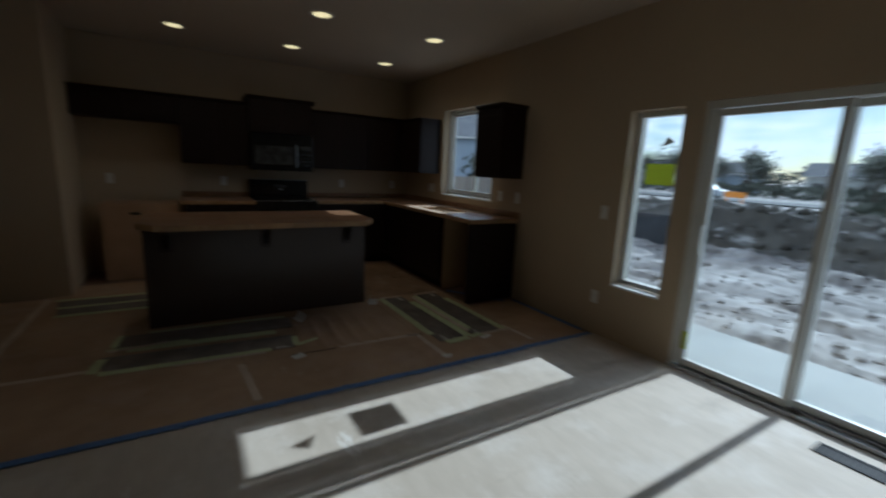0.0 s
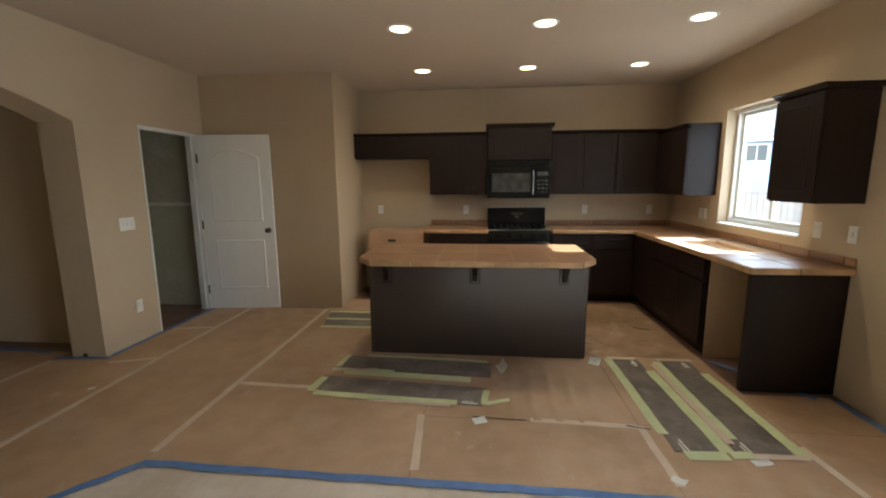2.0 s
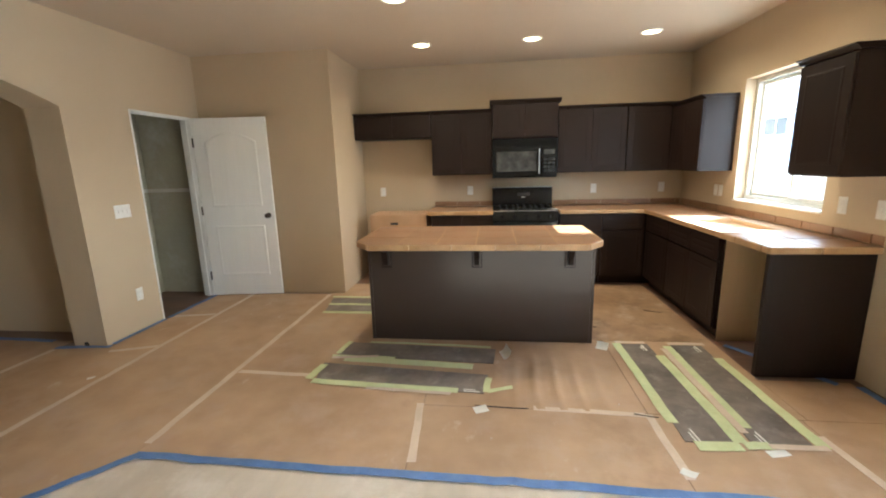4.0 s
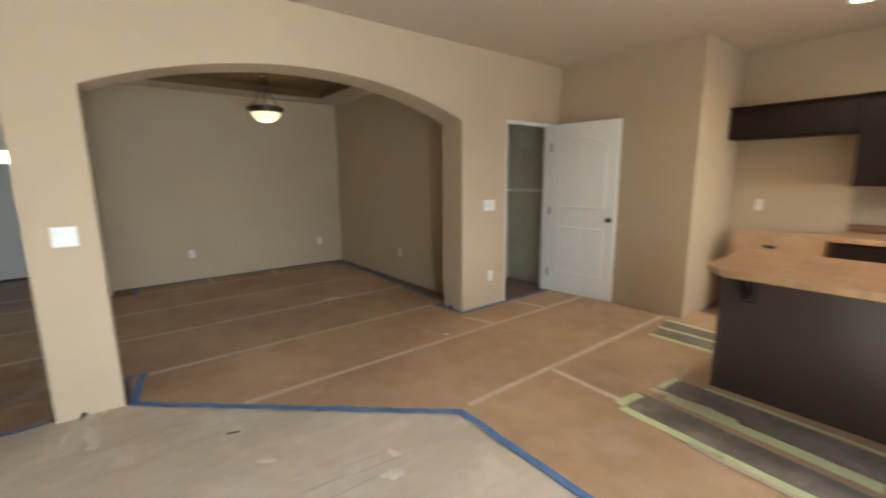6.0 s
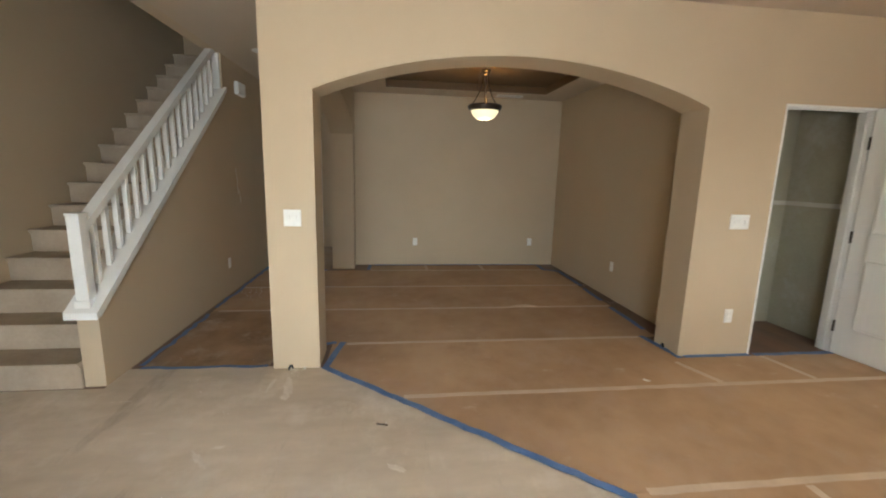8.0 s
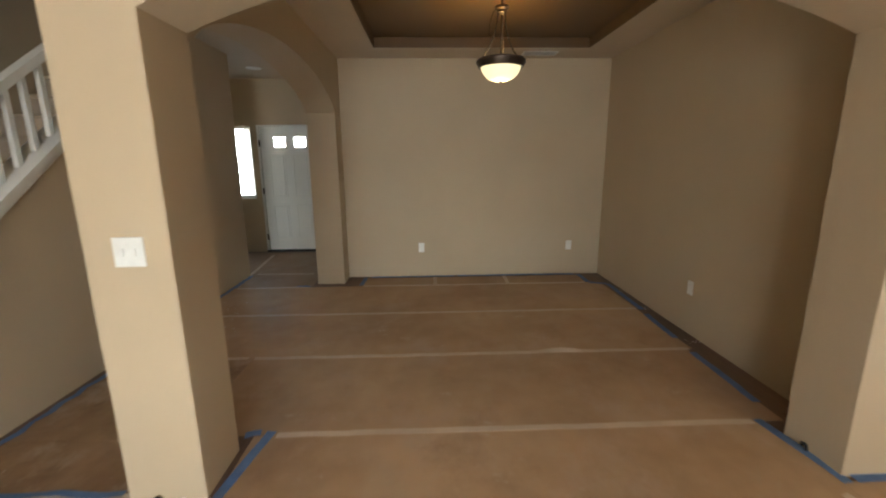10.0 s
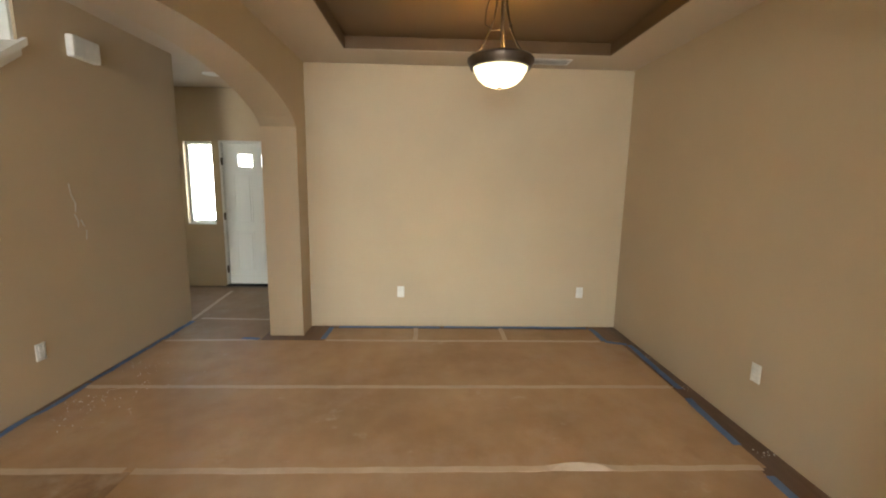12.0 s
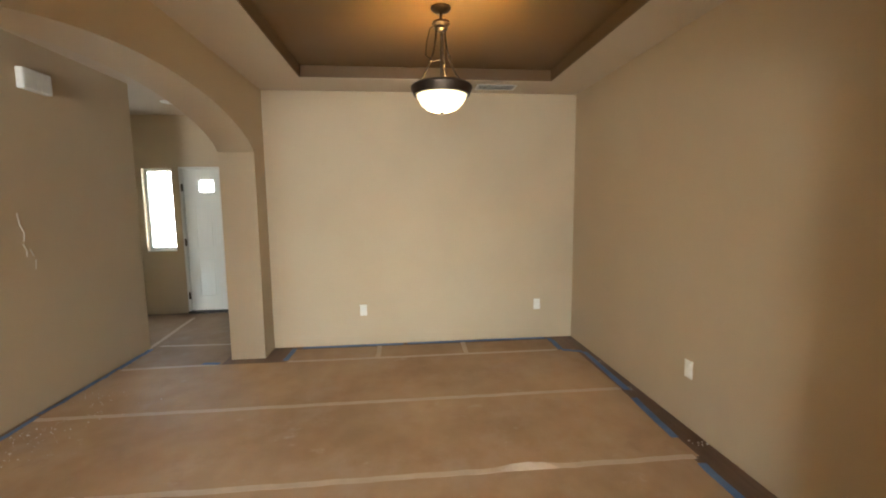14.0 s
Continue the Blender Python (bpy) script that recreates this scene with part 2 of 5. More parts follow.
# bank dirt; the shade on the bank's near side is mixed into this dark colour
DIRT = material("shade_darkened_bank_dirt", (0.05, 0.045, 0.037), (0.125, 0.115, 0.098), rough=0.95, scale=1.5, fine=8, bump=0.7, dist=0.06, blotch=((0.36, 0.35, 0.33), 2.2, 0.56, 0.66), detail=9)
SLAB = material("patio_concrete", (0.33, 0.33, 0.31), (0.42, 0.42, 0.40), rough=0.8, scale=1.2, fine=30, bump=0.15, dist=0.004)
SILT = material("black_silt_fabric", (0.03, 0.032, 0.036), (0.055, 0.058, 0.065), rough=0.7, scale=2, fine=30, bump=0.3, dist=0.02)
ASPHALT = material("asphalt", (0.06, 0.06, 0.062), (0.09, 0.09, 0.09), rough=0.85, scale=0.6, fine=20, bump=0.1)
SIDING = material("grey_blue_siding", (0.30, 0.345, 0.40), (0.35, 0.40, 0.455), rough=0.7, scale=0.8, fine=12, bump=0.05)
SIDINGW = material("pale_siding", (0.60, 0.60, 0.56), (0.68, 0.68, 0.64), rough=0.7, scale=0.8, fine=12, bump=0.05)
ROOF = material("grey_shingle", (0.11, 0.11, 0.12), (0.17, 0.17, 0.18), rough=0.85, scale=2, fine=14, bump=0.2, dist=0.02)
FENCE = material("weathered_fence_board", (0.25, 0.215, 0.18), (0.34, 0.295, 0.25), rough=0.85, scale=2, fine=20, bump=0.2, stretch=(1, 1, 0.1), vary=0.12)
BARK = material("bark", (0.08, 0.06, 0.045), (0.13, 0.10, 0.075), rough=0.9, scale=6, fine=30, bump=0.4)
LEAF = material("dull_foliage", (0.055, 0.06, 0.042), (0.09, 0.095, 0.068), rough=0.8, scale=2, fine=20, bump=0.0, vary=0.1)
CARPAINT = material("silver_car_paint", (0.50, 0.52, 0.55), rough=0.5, metal=0.0, scale=2, fine=40, bump=0.0)
ORANGE = material("orange_machine_paint", (0.75, 0.28, 0.03), rough=0.45, scale=3, fine=30, bump=0.02)
YELLOWLABEL = material("yellow_label", (0.55, 0.60, 0.05), (0.62, 0.66, 0.09), rough=0.5, scale=5, fine=40, bump=0.0)
lab = YELLOWLABEL.node_tree
lab_glow, lab_mix = lab.nodes.new("ShaderNodeBsdfTranslucent"), lab.nodes.new("ShaderNodeMixShader")
lab_glow.inputs["Color"].default_value = (0.40, 0.43, 0.09, 1)
lab_mix.inputs["Fac"].default_value = 0.5
lab.links.new(lab.nodes["Principled BSDF"].outputs[0], lab_mix.inputs[1])
lab.links.new(lab_glow.outputs[0], lab_mix.inputs[2])
lab.links.new(lab_mix.outputs[0], lab.nodes["Material Output"].inputs["Surface"])
RUBBER = material("rubber", (0.02, 0.02, 0.02), rough=0.8, scale=8, fine=60, bump=0.1)


# ---------------------------------------------------------------- mesh helpers
def box(bm, x0, x1, y0, y1, z0, z1, bevel=0.0):
    made = bmesh.ops.create_cube(bm, size=1.0)["verts"]
    bmesh.ops.scale(bm, vec=(abs(x1 - x0), abs(y1 - y0), abs(z1 - z0)), verts=made)
    bmesh.ops.translate(bm, vec=((x0 + x1) / 2, (y0 + y1) / 2, (z0 + z1) / 2), verts=made)
    if bevel:
        edges = list({e for v in made for e in v.link_edges})
        bmesh.ops.bevel(bm, geom=edges, offset=bevel, segments=2, affect="EDGES", profile=0.6)
    return bm


def boxes(*rows, bevel=0.0):
    bm = bmesh.new()
    for r in rows:
        box(bm, *r, bevel=bevel)
    return bm


def tube(bm, a, b, r0, r1=None, seg=16, caps=True):
    a, b = Vector(a), Vector(b)
    m = Matrix.Translation((a + b) / 2) @ (b - a).to_track_quat("Z", "Y").to_matrix().to_4x4()
    bmesh.ops.create_cone(bm, cap_ends=caps, segments=seg, radius1=r0, radius2=r0 if r1 is None else r1, depth=(b - a).length, matrix=m)
    return bm


def lathe(bm, profile, seg=32, at=(0, 0, 0)):
    """A turned shape from (radius, height) rows."""
    rings = []
    for r, z in profile:
        if r < 1e-5:
            rings.append([bm.verts.new((at[0], at[1], at[2] + z))])
        else:
            rings.append([bm.verts.new((at[0] + r * math.cos(i * math.tau / seg), at[1] + r * math.sin(i * math.tau / seg), at[2] + z)) for i in range(seg)])
    for p, q in zip(rings, rings[1:]):
        for i in range(seg):
            j = (i + 1) % seg
            ring = [p[i % len(p)], p[j % len(p)], q[j % len(q)], q[i % len(q)]]
            face = list(dict.fromkeys(ring))
            if len(face) > 2:
                bm.faces.new(face)
    return bm


def prism(bm, pts, axis, d0, d1):
    """A polygon of (u, v) carried along an axis: 'x' takes (y, z), 'y' takes (x, z), 'z' takes (x, y)."""
    def at(u, v, d):
        return {"x": (d, u, v), "y": (u, d, v), "z": (u, v, d)}[axis]
    lo = [bm.verts.new(at(u, v, d0)) for u, v in pts]
    hi = [bm.verts.new(at(u, v, d1)) for u, v in pts]
    bm.faces.new(lo)
    bm.faces.new(list(reversed(hi)))
    for i in range(len(pts)):
        j = (i + 1) % len(pts)
        bm.faces.new((lo[j], lo[i], hi[i], hi[j]))
    bmesh.ops.recalc_face_normals(bm, faces=bm.faces)
    return bm


def pierced(bm, axis, d0, d1, us, vs, holes):
    """A slab with rectangular holes (u0, u1, v0, v1), with its reveals closed."""
    us = sorted(set(us) | {h[0] for h in holes} | {h[1] for h in holes})
    vs = sorted(set(vs) | {h[2] for h in holes} | {h[3] for h in holes})
    verts = {}

    def vert(i, j, d):
        u, v = us[i], vs[j]
        if (i, j, d) not in verts:
            verts[i, j, d] = bm.verts.new({"x": (d, u, v), "y": (u, d, v), "z": (u, v, d)}[axis])
        return verts[i, j, d]

    def solid(i, j):
        if not (0 <= i < len(us) - 1 and 0 <= j < len(vs) - 1):
            return False
        u, v = (us[i] + us[i + 1]) / 2, (vs[j] + vs[j + 1]) / 2
        return not any(h[0] < u < h[1] and h[2] < v < h[3] for h in holes)

    for i in range(len(us) - 1):
        for j in range(len(vs) - 1):
            if not solid(i, j):
                continue
            for d in (d0, d1):
                bm.faces.new([vert(i, j, d), vert(i + 1, j, d), vert(i + 1, j + 1, d), vert(i, j + 1, d)])
            for (di, dj), (a, b) in (((-1, 0), ((i, j), (i, j + 1))), ((1, 0), ((i + 1, j), (i + 1, j + 1))),
                                     ((0, -1), ((i, j), (i + 1, j))), ((0, 1), ((i, j + 1), (i + 1, j + 1)))):
                if not solid(i + di, j + dj):
                    bm.faces.new([vert(*a, d0), vert(*b, d0), vert(*b, d1), vert(*a, d1)])
    bmesh.ops.recalc_face_normals(bm, faces=bm.faces)
    return bm


def mesh_of(name, bm, mat, smooth=False):
    me = bpy.data.meshes.new(name)
    bm.to_mesh(me)
    bm.free()
    me.materials.append(mat)
    if smooth:
        for p in me.polygons:
            p.use_smooth = True
        me.set_sharp_from_angle(angle=radians(35))
    return me


def thing(name, label, category, group="", kind="", at=None):
    ob = new(name)
    ob.empty_display_size = 0.1
    if at is not None:
        ob.matrix_world = at
    return tagged(ob, label, category, group, kind)


def solo(name, bm, mat, label, category, group="", kind="", smooth=False):
    return tagged(new(name, mesh_of(name, bm, mat, smooth)), label, category, group, kind)


def part(name, bm, mat, parent, label="", smooth=False):
    ob = new(name, mesh_of(name, bm, mat, smooth))
    ob.parent = parent
    if label:
        ob["label"] = label
    return ob


def wall(name, bm, mat=None, label="smooth tan painted drywall wall"):
    return tagged(new(name, mesh_of(name, bm, mat or WALL)), label, "wall", "", "structure")


# ---------------------------------------------------------------- plan
XR, XO = 3.265, 3.44          # inner and outer face of the garden wall
XA, XB = -2.445, -2.762         # faces of the arched wall
YP = 5.47                     # wall behind the open door
XP = -0.865                   # side of the fridge recess
YK = 6.52                     # kitchen back wall
CZ, DZ, TZ = 2.71, 2.63, 2.735  # ceilings: main, dining rim, tray
YD = 4.18                     # dining side wall
XD = -6.046                   # dining end wall
YH = -0.37                    # hall wall along the stairs
XF = -7.69                    # front wall
YB = -4.2                     # back of the living room

# ---------------------------------------------------------------- large structure
LIVING = [(XO, YB - 0.15), (XO, 2.56), (-1.01, 2.625), (-2.45, 0.99), (-2.49, 0.6), (-2.51, YH), (-2.23, YH), (-2.23, -1.56), (-2.41, -1.56), (-2.41, YB - 0.15)]
PAPERED = [(XO, 2.56), (XO, YK + 0.15), (XF - 0.15, YK + 0.15), (XF - 0.15, -1.56), (-2.23, -1.56), (-2.23, YH), (-2.51, YH), (-2.49, 0.6), (-2.45, 0.99), (-1.01, 2.625)]
solo("floor", prism(bmesh.new(), LIVING, "z", -0.2, 0.0), CONCRETE, "pale scuffed subfloor with plaster stains", "floor", kind="structure")
solo("floor_wood", prism(bmesh.new(), PAPERED, "z", -0.2, 0.0), WOODFLOOR, "dark reddish brown wood floor under the paper", "floor", kind="structure")

# garden wall with slider, narrow window and kitchen window
K_WIN = (4.208, 5.354, 1.045, 2.19)
S_WIN = (2.003, 2.437, 0.475, 1.93)
SLIDER = (0.35, 1.866, 0.0, 1.95)
wall("wall_garden", pierced(bmesh.new(), "x", XR, XO, (YB, YK + 0.15), (0.0, CZ + 0.12), [K_WIN, S_WIN, SLIDER]))
wall("wall_kitchen", boxes((XP - 0.12, XR, YK, YK + 0.15, 0, CZ)))
wall("wall_recess", boxes((XP - 0.12, XP, YP, YK, 0, CZ)))
wall("wall_pantry", boxes((XA, XP - 0.12, YP, YP + 0.12, 0, CZ)))
wall("wall_back", boxes((-2.4, XO, YB - 0.15, YB, 0, CZ)))


def arc(a, b, spring, rise, power=1.0, n=28):
    return [(a + (b - a) * i / n, spring + rise * (1 - (2 * i / n - 1) ** 2) ** power) for i in range(n + 1)]


# arched wall between living and dining, and the thin closet wall beside it
CLOSET = (4.527, 5.335, 0.0, 2.052)
wall("wall_arch", prism(bmesh.new(), [(0.652, 0), (0.986, 0), *arc(0.986, 3.89, 1.992, 0.282, 0.95), (3.89, 0), (4.31, 0), (4.31, CZ), (0.652, CZ)], "x", XB, XA))
wall("wall_closet", pierced(bmesh.new(), "x", XA - 0.115, XA, (4.31, YP + 0.12), (0, CZ), [CLOSET]))
# wall with the side arch between hall and dining
wall("wall_side_arch", prism(bmesh.new(), [(XF, 0), (-5.755, 0), *arc(-5.755, -2.86, 1.992, 0.32, 0.72), (XB, 1.992), (XB, CZ), (XF, CZ)], "y", 0.628, 0.95))
wall("wall_dining_end", boxes((XD - 0.12, XD, 0.95, YD, 0, CZ)))
wall("wall_dining_side", boxes((XD - 0.12, XB, YD, YD + 0.12, 0, CZ)))
# stair side: knee wall that rises with the flight, then full height
wall("wall_hall", prism(bmesh.new(), [(-2.26, 0), (-2.26, 0.47), (-4.60, 2.28), (-4.60, CZ), (-6.20, CZ), (-6.20, 0)], "y", YH - 0.13, YH))
wall("wall_stair", boxes((XF, -2.28, -1.56, -1.43, 0, 5.2)))
wall("wall_living", boxes((-2.41, -2.28, YB, -1.56, 0, CZ)))
F_WIN = (-1.17, -0.79, 0.88, 2.01)
F_DOOR = (-0.70, 0.20, 0.0, 2.03)
wall("wall_front", pierced(bmesh.new(), "x", XF - 0.15, XF, (-1.56, 0.95), (0, CZ + 0.1), [F_WIN, F_DOOR]))
wall("wall_stair_head", boxes((-6.30, -6.17, -1.43, YH - 0.13, 0, 5.2)))
wall("wall_upstairs", boxes((-6.17, -2.28, YH - 0.13, YH, CZ, 5.2)))
wall("wall_upstairs_end", boxes((-2.28, -2.16, -1.56, YH, CZ + 0.12, 5.2)))
# unseen slab added above the ceilings to stop outside light leaking in
wall("roof", pierced(bmesh.new(), "z", CZ + 0.125, CZ + 0.2, (XF - 0.15, XO + 0.3), (YB - 0.15, YK + 0.15), [(-6.30, -2.16, -1.56, YH)]), ROOF, "unseen flat deck over the ceilings to keep outside light out")
# closet shell
wall("wall_closet_back", boxes((-3.32, -3.22, 4.31, YP + 0.12, 0, CZ)), DRYWALL, "bare grey drywall inside the closet")
wall("wall_closet_side", boxes((-3.22, XA - 0.115, YP + 0.0, YP + 0.12, 0, CZ)), DRYWALL, "bare grey drywall inside the closet")
wall("wall_closet_near", boxes((-3.22, XB, YD + 0.12, YD + 0.22, 0, CZ)), DRYWALL, "bare grey drywall inside the closet")


def ceiling(name, bm, mat=None, label="tan painted ceiling with light texture"):
    return tagged(new(name, mesh_of(name, bm, mat or CEIL)), label, "ceiling", "", "structure")


ceiling("ceiling_main", boxes((XA, XR, YH, YK, CZ, CZ + 0.12), (-2.28, XR, YB, YH, CZ, CZ + 0.12)))
ceiling("ceiling_hall", boxes((XF, XA, YH, 0.628, CZ, CZ + 0.12), (XF, -6.17, -1.43, YH, CZ, CZ + 0.12)))
ceiling("ceiling_dining", pierced(bmesh.new(), "z", DZ, CZ, (XD, XB), (0.95, YD), [(-5.605, -3.20, 1.425, 3.745)]))
ceiling("ceiling_tray", boxes((XD - 0.12, XB, 0.95, YD, TZ, TZ + 0.1)), TRAY, "dark brown painted tray ceiling")
ceiling("tray_lining", pierced(bmesh.new(), "z", DZ + 0.004, TZ, (-5.605, -3.20), (1.425, 3.745), [(-5.597, -3.208, 1.433, 3.737)]), TRAY, "dark brown painted tray edge")
ceiling("ceiling_closet", boxes((-3.32, XA - 0.115, 4.31, YP, CZ, CZ + 0.1)), DRYWALL, "bare closet ceiling")
ceiling("ceiling_upstairs", boxes((XF, -2.16, -1.56, YH, 5.2, 5.3)))


# ---------------------------------------------------------------- windows and outer doors
def bars(parent, name, plane, depth, y0, y1, z0, z1, w, mat=VINYL, label=""):
    """Four frame members round an opening in a wall across x."""
    rows = ((y0, y1, z0, z0 + w), (y0, y1, z1 - w, z1), (y0, y0 + w, z0 + w, z1 - w), (y1 - w, y1, z0 + w, z1 - w))
    for a, b, c, d in rows:
        part(name, boxes((plane, plane + depth, a, b, c, d), bevel=0.004), mat, parent, label)


def pane(parent, x, y0, y1, z0, z1, name="pane"):
    ob = part(name, boxes((x, x + 0.006, y0, y1, z0, z1)), GLASS, parent, "clear glass pane")
    ob.visible_shadow = False
    return ob


window_1 = thing("window_1", "white vinyl sliding kitchen window above the counter", "window", kind="structure")
y0, y1, z0, z1 = K_WIN
bars(window_1, "window_frame", XR + 0.095, 0.07, y0 + 0.003, y1 - 0.003, z0 + 0.022, z1 - 0.003, 0.035)
ym = (y0 + y1) / 2 - 0.06
bars(window_1, "sash", XR + 0.108, 0.025, y0 + 0.038, ym + 0.02, z0 + 0.058, z1 - 0.04, 0.032)
bars(window_1, "sash", XR + 0.135, 0.025, ym - 0.02, y1 - 0.038, z0 + 0.058, z1 - 0.04, 0.032)
pane(window_1, XR + 0.117, y0 + 0.07, ym - 0.012, z0 + 0.09, z1 - 0.072)
pane(window_1, XR + 0.144, ym + 0.012, y1 - 0.07, z0 + 0.09, z1 - 0.072)
part("window_sill", boxes((XR - 0.012, XR + 0.094, y0 + 0.003, y1 - 0.003, z0 + 0.002, z0 + 0.02), bevel=0.003), WHITE, window_1, "white painted sill")

window_2 = thing("window_2", "tall narrow fixed window beside the patio door", "window", kind="structure")
y0, y1, z0, z1 = S_WIN
bars(window_2, "window_frame", XR + 0.095, 0.07, y0 + 0.003, y1 - 0.003, z0 + 0.022, z1 - 0.003, 0.04)
pane(window_2, XR + 0.125, y0 + 0.043, y1 - 0.043, z0 + 0.062, z1 - 0.043)
part("window_sill", boxes((XR - 0.012, XR + 0.094, y0 + 0.003, y1 - 0.003, z0 + 0.002, z0 + 0.02), bevel=0.003), WHITE, window_2, "white painted sill")

window_3 = thing("window_3", "white framed sidelight window beside the front door", "window", kind="structure")
y0, y1, z0, z1 = F_WIN
bars(window_3, "window_frame", XF - 0.12, 0.06, y0 + 0.003, y1 - 0.003, z0 + 0.022, z1 - 0.003, 0.035)
pane(window_3, XF - 0.10, y0 + 0.038, y1 - 0.038, z0 + 0.057, z1 - 0.038)
part("window_sill", boxes((XF - 0.118, XF + 0.012, y0 + 0.003, y1 - 0.003, z0 + 0.002, z0 + 0.02), bevel=0.003), WHITE, window_3, "white painted sill")

# sliding patio door
door_1 = thing("door_1", "white vinyl sliding glass patio door, closed", "patio door", kind="structure")
y0, y1, z0, z1 = SLIDER
for a, b, c, d in ((y0, y1, z1 - 0.055, z1), (y0, y0 + 0.055, 0.03, z1 - 0.055), (y1 - 0.055, y1, 0.03, z1 - 0.055)):
    part("door_frame", boxes((XR + 0.02, XR + 0.15, a + 0.002, b - 0.002, c, d - 0.002), bevel=0.004), VINYL, door_1)
part("threshold", boxes((XR + 0.0, XR + 0.17, y0 + 0.002, y1 - 0.002, 0.002, 0.028), (XR + 0.045, XR + 0.052, y0 + 0.06, y1 - 0.06, 0.028, 0.04),
                        (XR + 0.095, XR + 0.102, y0 + 0.06, y1 - 0.06, 0.028, 0.04), bevel=0.001), CHROME, door_1, "grey metal sill track")
bars(door_1, "sliding_panel", XR + 0.03, 0.04, 1.098, y1 - 0.06, 0.042, z1 - 0.06, 0.045)
bars(door_1, "fixed_panel", XR + 0.08, 0.04, y0 + 0.06, 1.130, 0.042, z1 - 0.06, 0.045)
pane(door_1, XR + 0.047, 1.143, y1 - 0.105, 0.087, z1 - 0.105)
pane(door_1, XR + 0.097, y0 + 0.105, 1.085, 0.087, z1 - 0.105)
part("handle", boxes((XR + 0.004, XR + 0.03, y1 - 0.103, y1 - 0.078, 0.88, 1.10), bevel=0.006), VINYL, door_1, "white pull handle")

part("label", boxes((XR + 0.028, XR + 0.0295, y1 - 0.112, y1 - 0.068, 0.16, 0.30)), YELLOWLABEL, door_1, "yellow product sticker")

# front door with two small lights
door_2 = thing("door_2", "white panelled front door with two small glass lights, closed", "front door", kind="structure")
y0, y1, z0, z1 = F_DOOR
FX = XF - 0.06
lights = [(-0.47, -0.28, 1.69, 1.85), (-0.15, 0.04, 1.69, 1.85)]
leaf = part("leaf", pierced(bmesh.new(), "x", FX - 0.045, FX, (y0 + 0.03, y1 - 0.03), (0.025, z1 - 0.03), lights), DOORWHITE, door_2)
for a, b, c, d in lights:
    pane(door_2, FX - 0.028, a, b, c, d)
    bars(leaf, "light_frame", FX, 0.008, a - 0.02, b + 0.02, c - 0.02, d + 0.02, 0.019, DOORWHITE)
for a, b in ((-0.55, -0.30), (-0.18, 0.07)):
    for c, d in ((0.22, 0.78), (0.90, 1.58)):
        part("panel", boxes((FX - 0.002, FX + 0.008, a + 0.03, b - 0.03, c + 0.03, d - 0.03), bevel=0.004), DOORWHITE, leaf)
        bars(leaf, "panel_moulding", FX, 0.007, a, b, c, d, 0.015, DOORWHITE)
for a, b, c, d in ((y0, y0 + 0.028, 0.03, z1), (y1 - 0.028, y1, 0.03, z1), (y0 + 0.03, y1 - 0.03, z1 - 0.028, z1)):
    part("door_frame", boxes((XF - 0.12, XF - 0.004, a + 0.001, b, c, d - 0.002)), WHITE, door_2)
part("threshold", boxes((XF - 0.12, XF + 0.02, y0 + 0.002, y1 - 0.002, 0.002, 0.022), bevel=0.003), DARK, door_2, "dark threshold")
for z in (0.25, 1.0, 1.75):
    part("hinge", boxes((XF - 0.02, XF + 0.006, y0 + 0.02, y0 + 0.04, z - 0.05, z + 0.05), bevel=0.003), BRONZE, door_2, "dark bronze hinge")
part("knob", lathe(bmesh.new(), [(0, 0), (0.03, 0.0), (0.03, 0.006), (0.012, 0.01), (0.012, 0.035), (0.026, 0.045), (0.028, 0.06), (0.018, 0.072), (0, 0.074)], 20), CHROME, door_2, "shiny knob", True).matrix_local = pose(FX + 0.001, 0.13, 0.97, 0, 90, 0)

# open closet door against the pantry wall, and its jamb
door_3 = thing("door_3", "white two-panel arch-top interior door, standing wide open", "door", kind="structure")
y0, y1, z0, z1 = CLOSET
for a, b, c, d in ((y0, y0 + 0.018, 0.004, z1), (y1 - 0.018, y1, 0.004, z1), (y0 + 0.018, y1 - 0.018, z1 - 0.018, z1)):
    part("jamb", boxes((XA - 0.117, XA + 0.003, a + 0.001, b - 0.001, c, d - 0.002)), WHITE, door_3, "white jamb")
    part("door_stop", boxes((XA - 0.075, XA - 0.04, (a + 0.018 if a == y0 and d == z1 and b < y1 - 0.1 else a - 0.01 if c < 0.1 else a), (b + 0.01 if a == y0 else b - 0.018 if c < 0.1 else b), (c if c < 0.1 else c - 0.01), (d - 0.02 if c < 0.1 else d - 0.018))), WHITE, door_3)


def arch_outline(x0, x1, z0, z1, rise, n=14):
    return [(x0, z0), (x1, z0)] + [(x1 + (x0 - x1) * i / n, z1 - rise + rise * math.sin(math.pi * i / n) ** 0.9 if 0 < i < n else z1 - rise) for i in range(n + 1)]


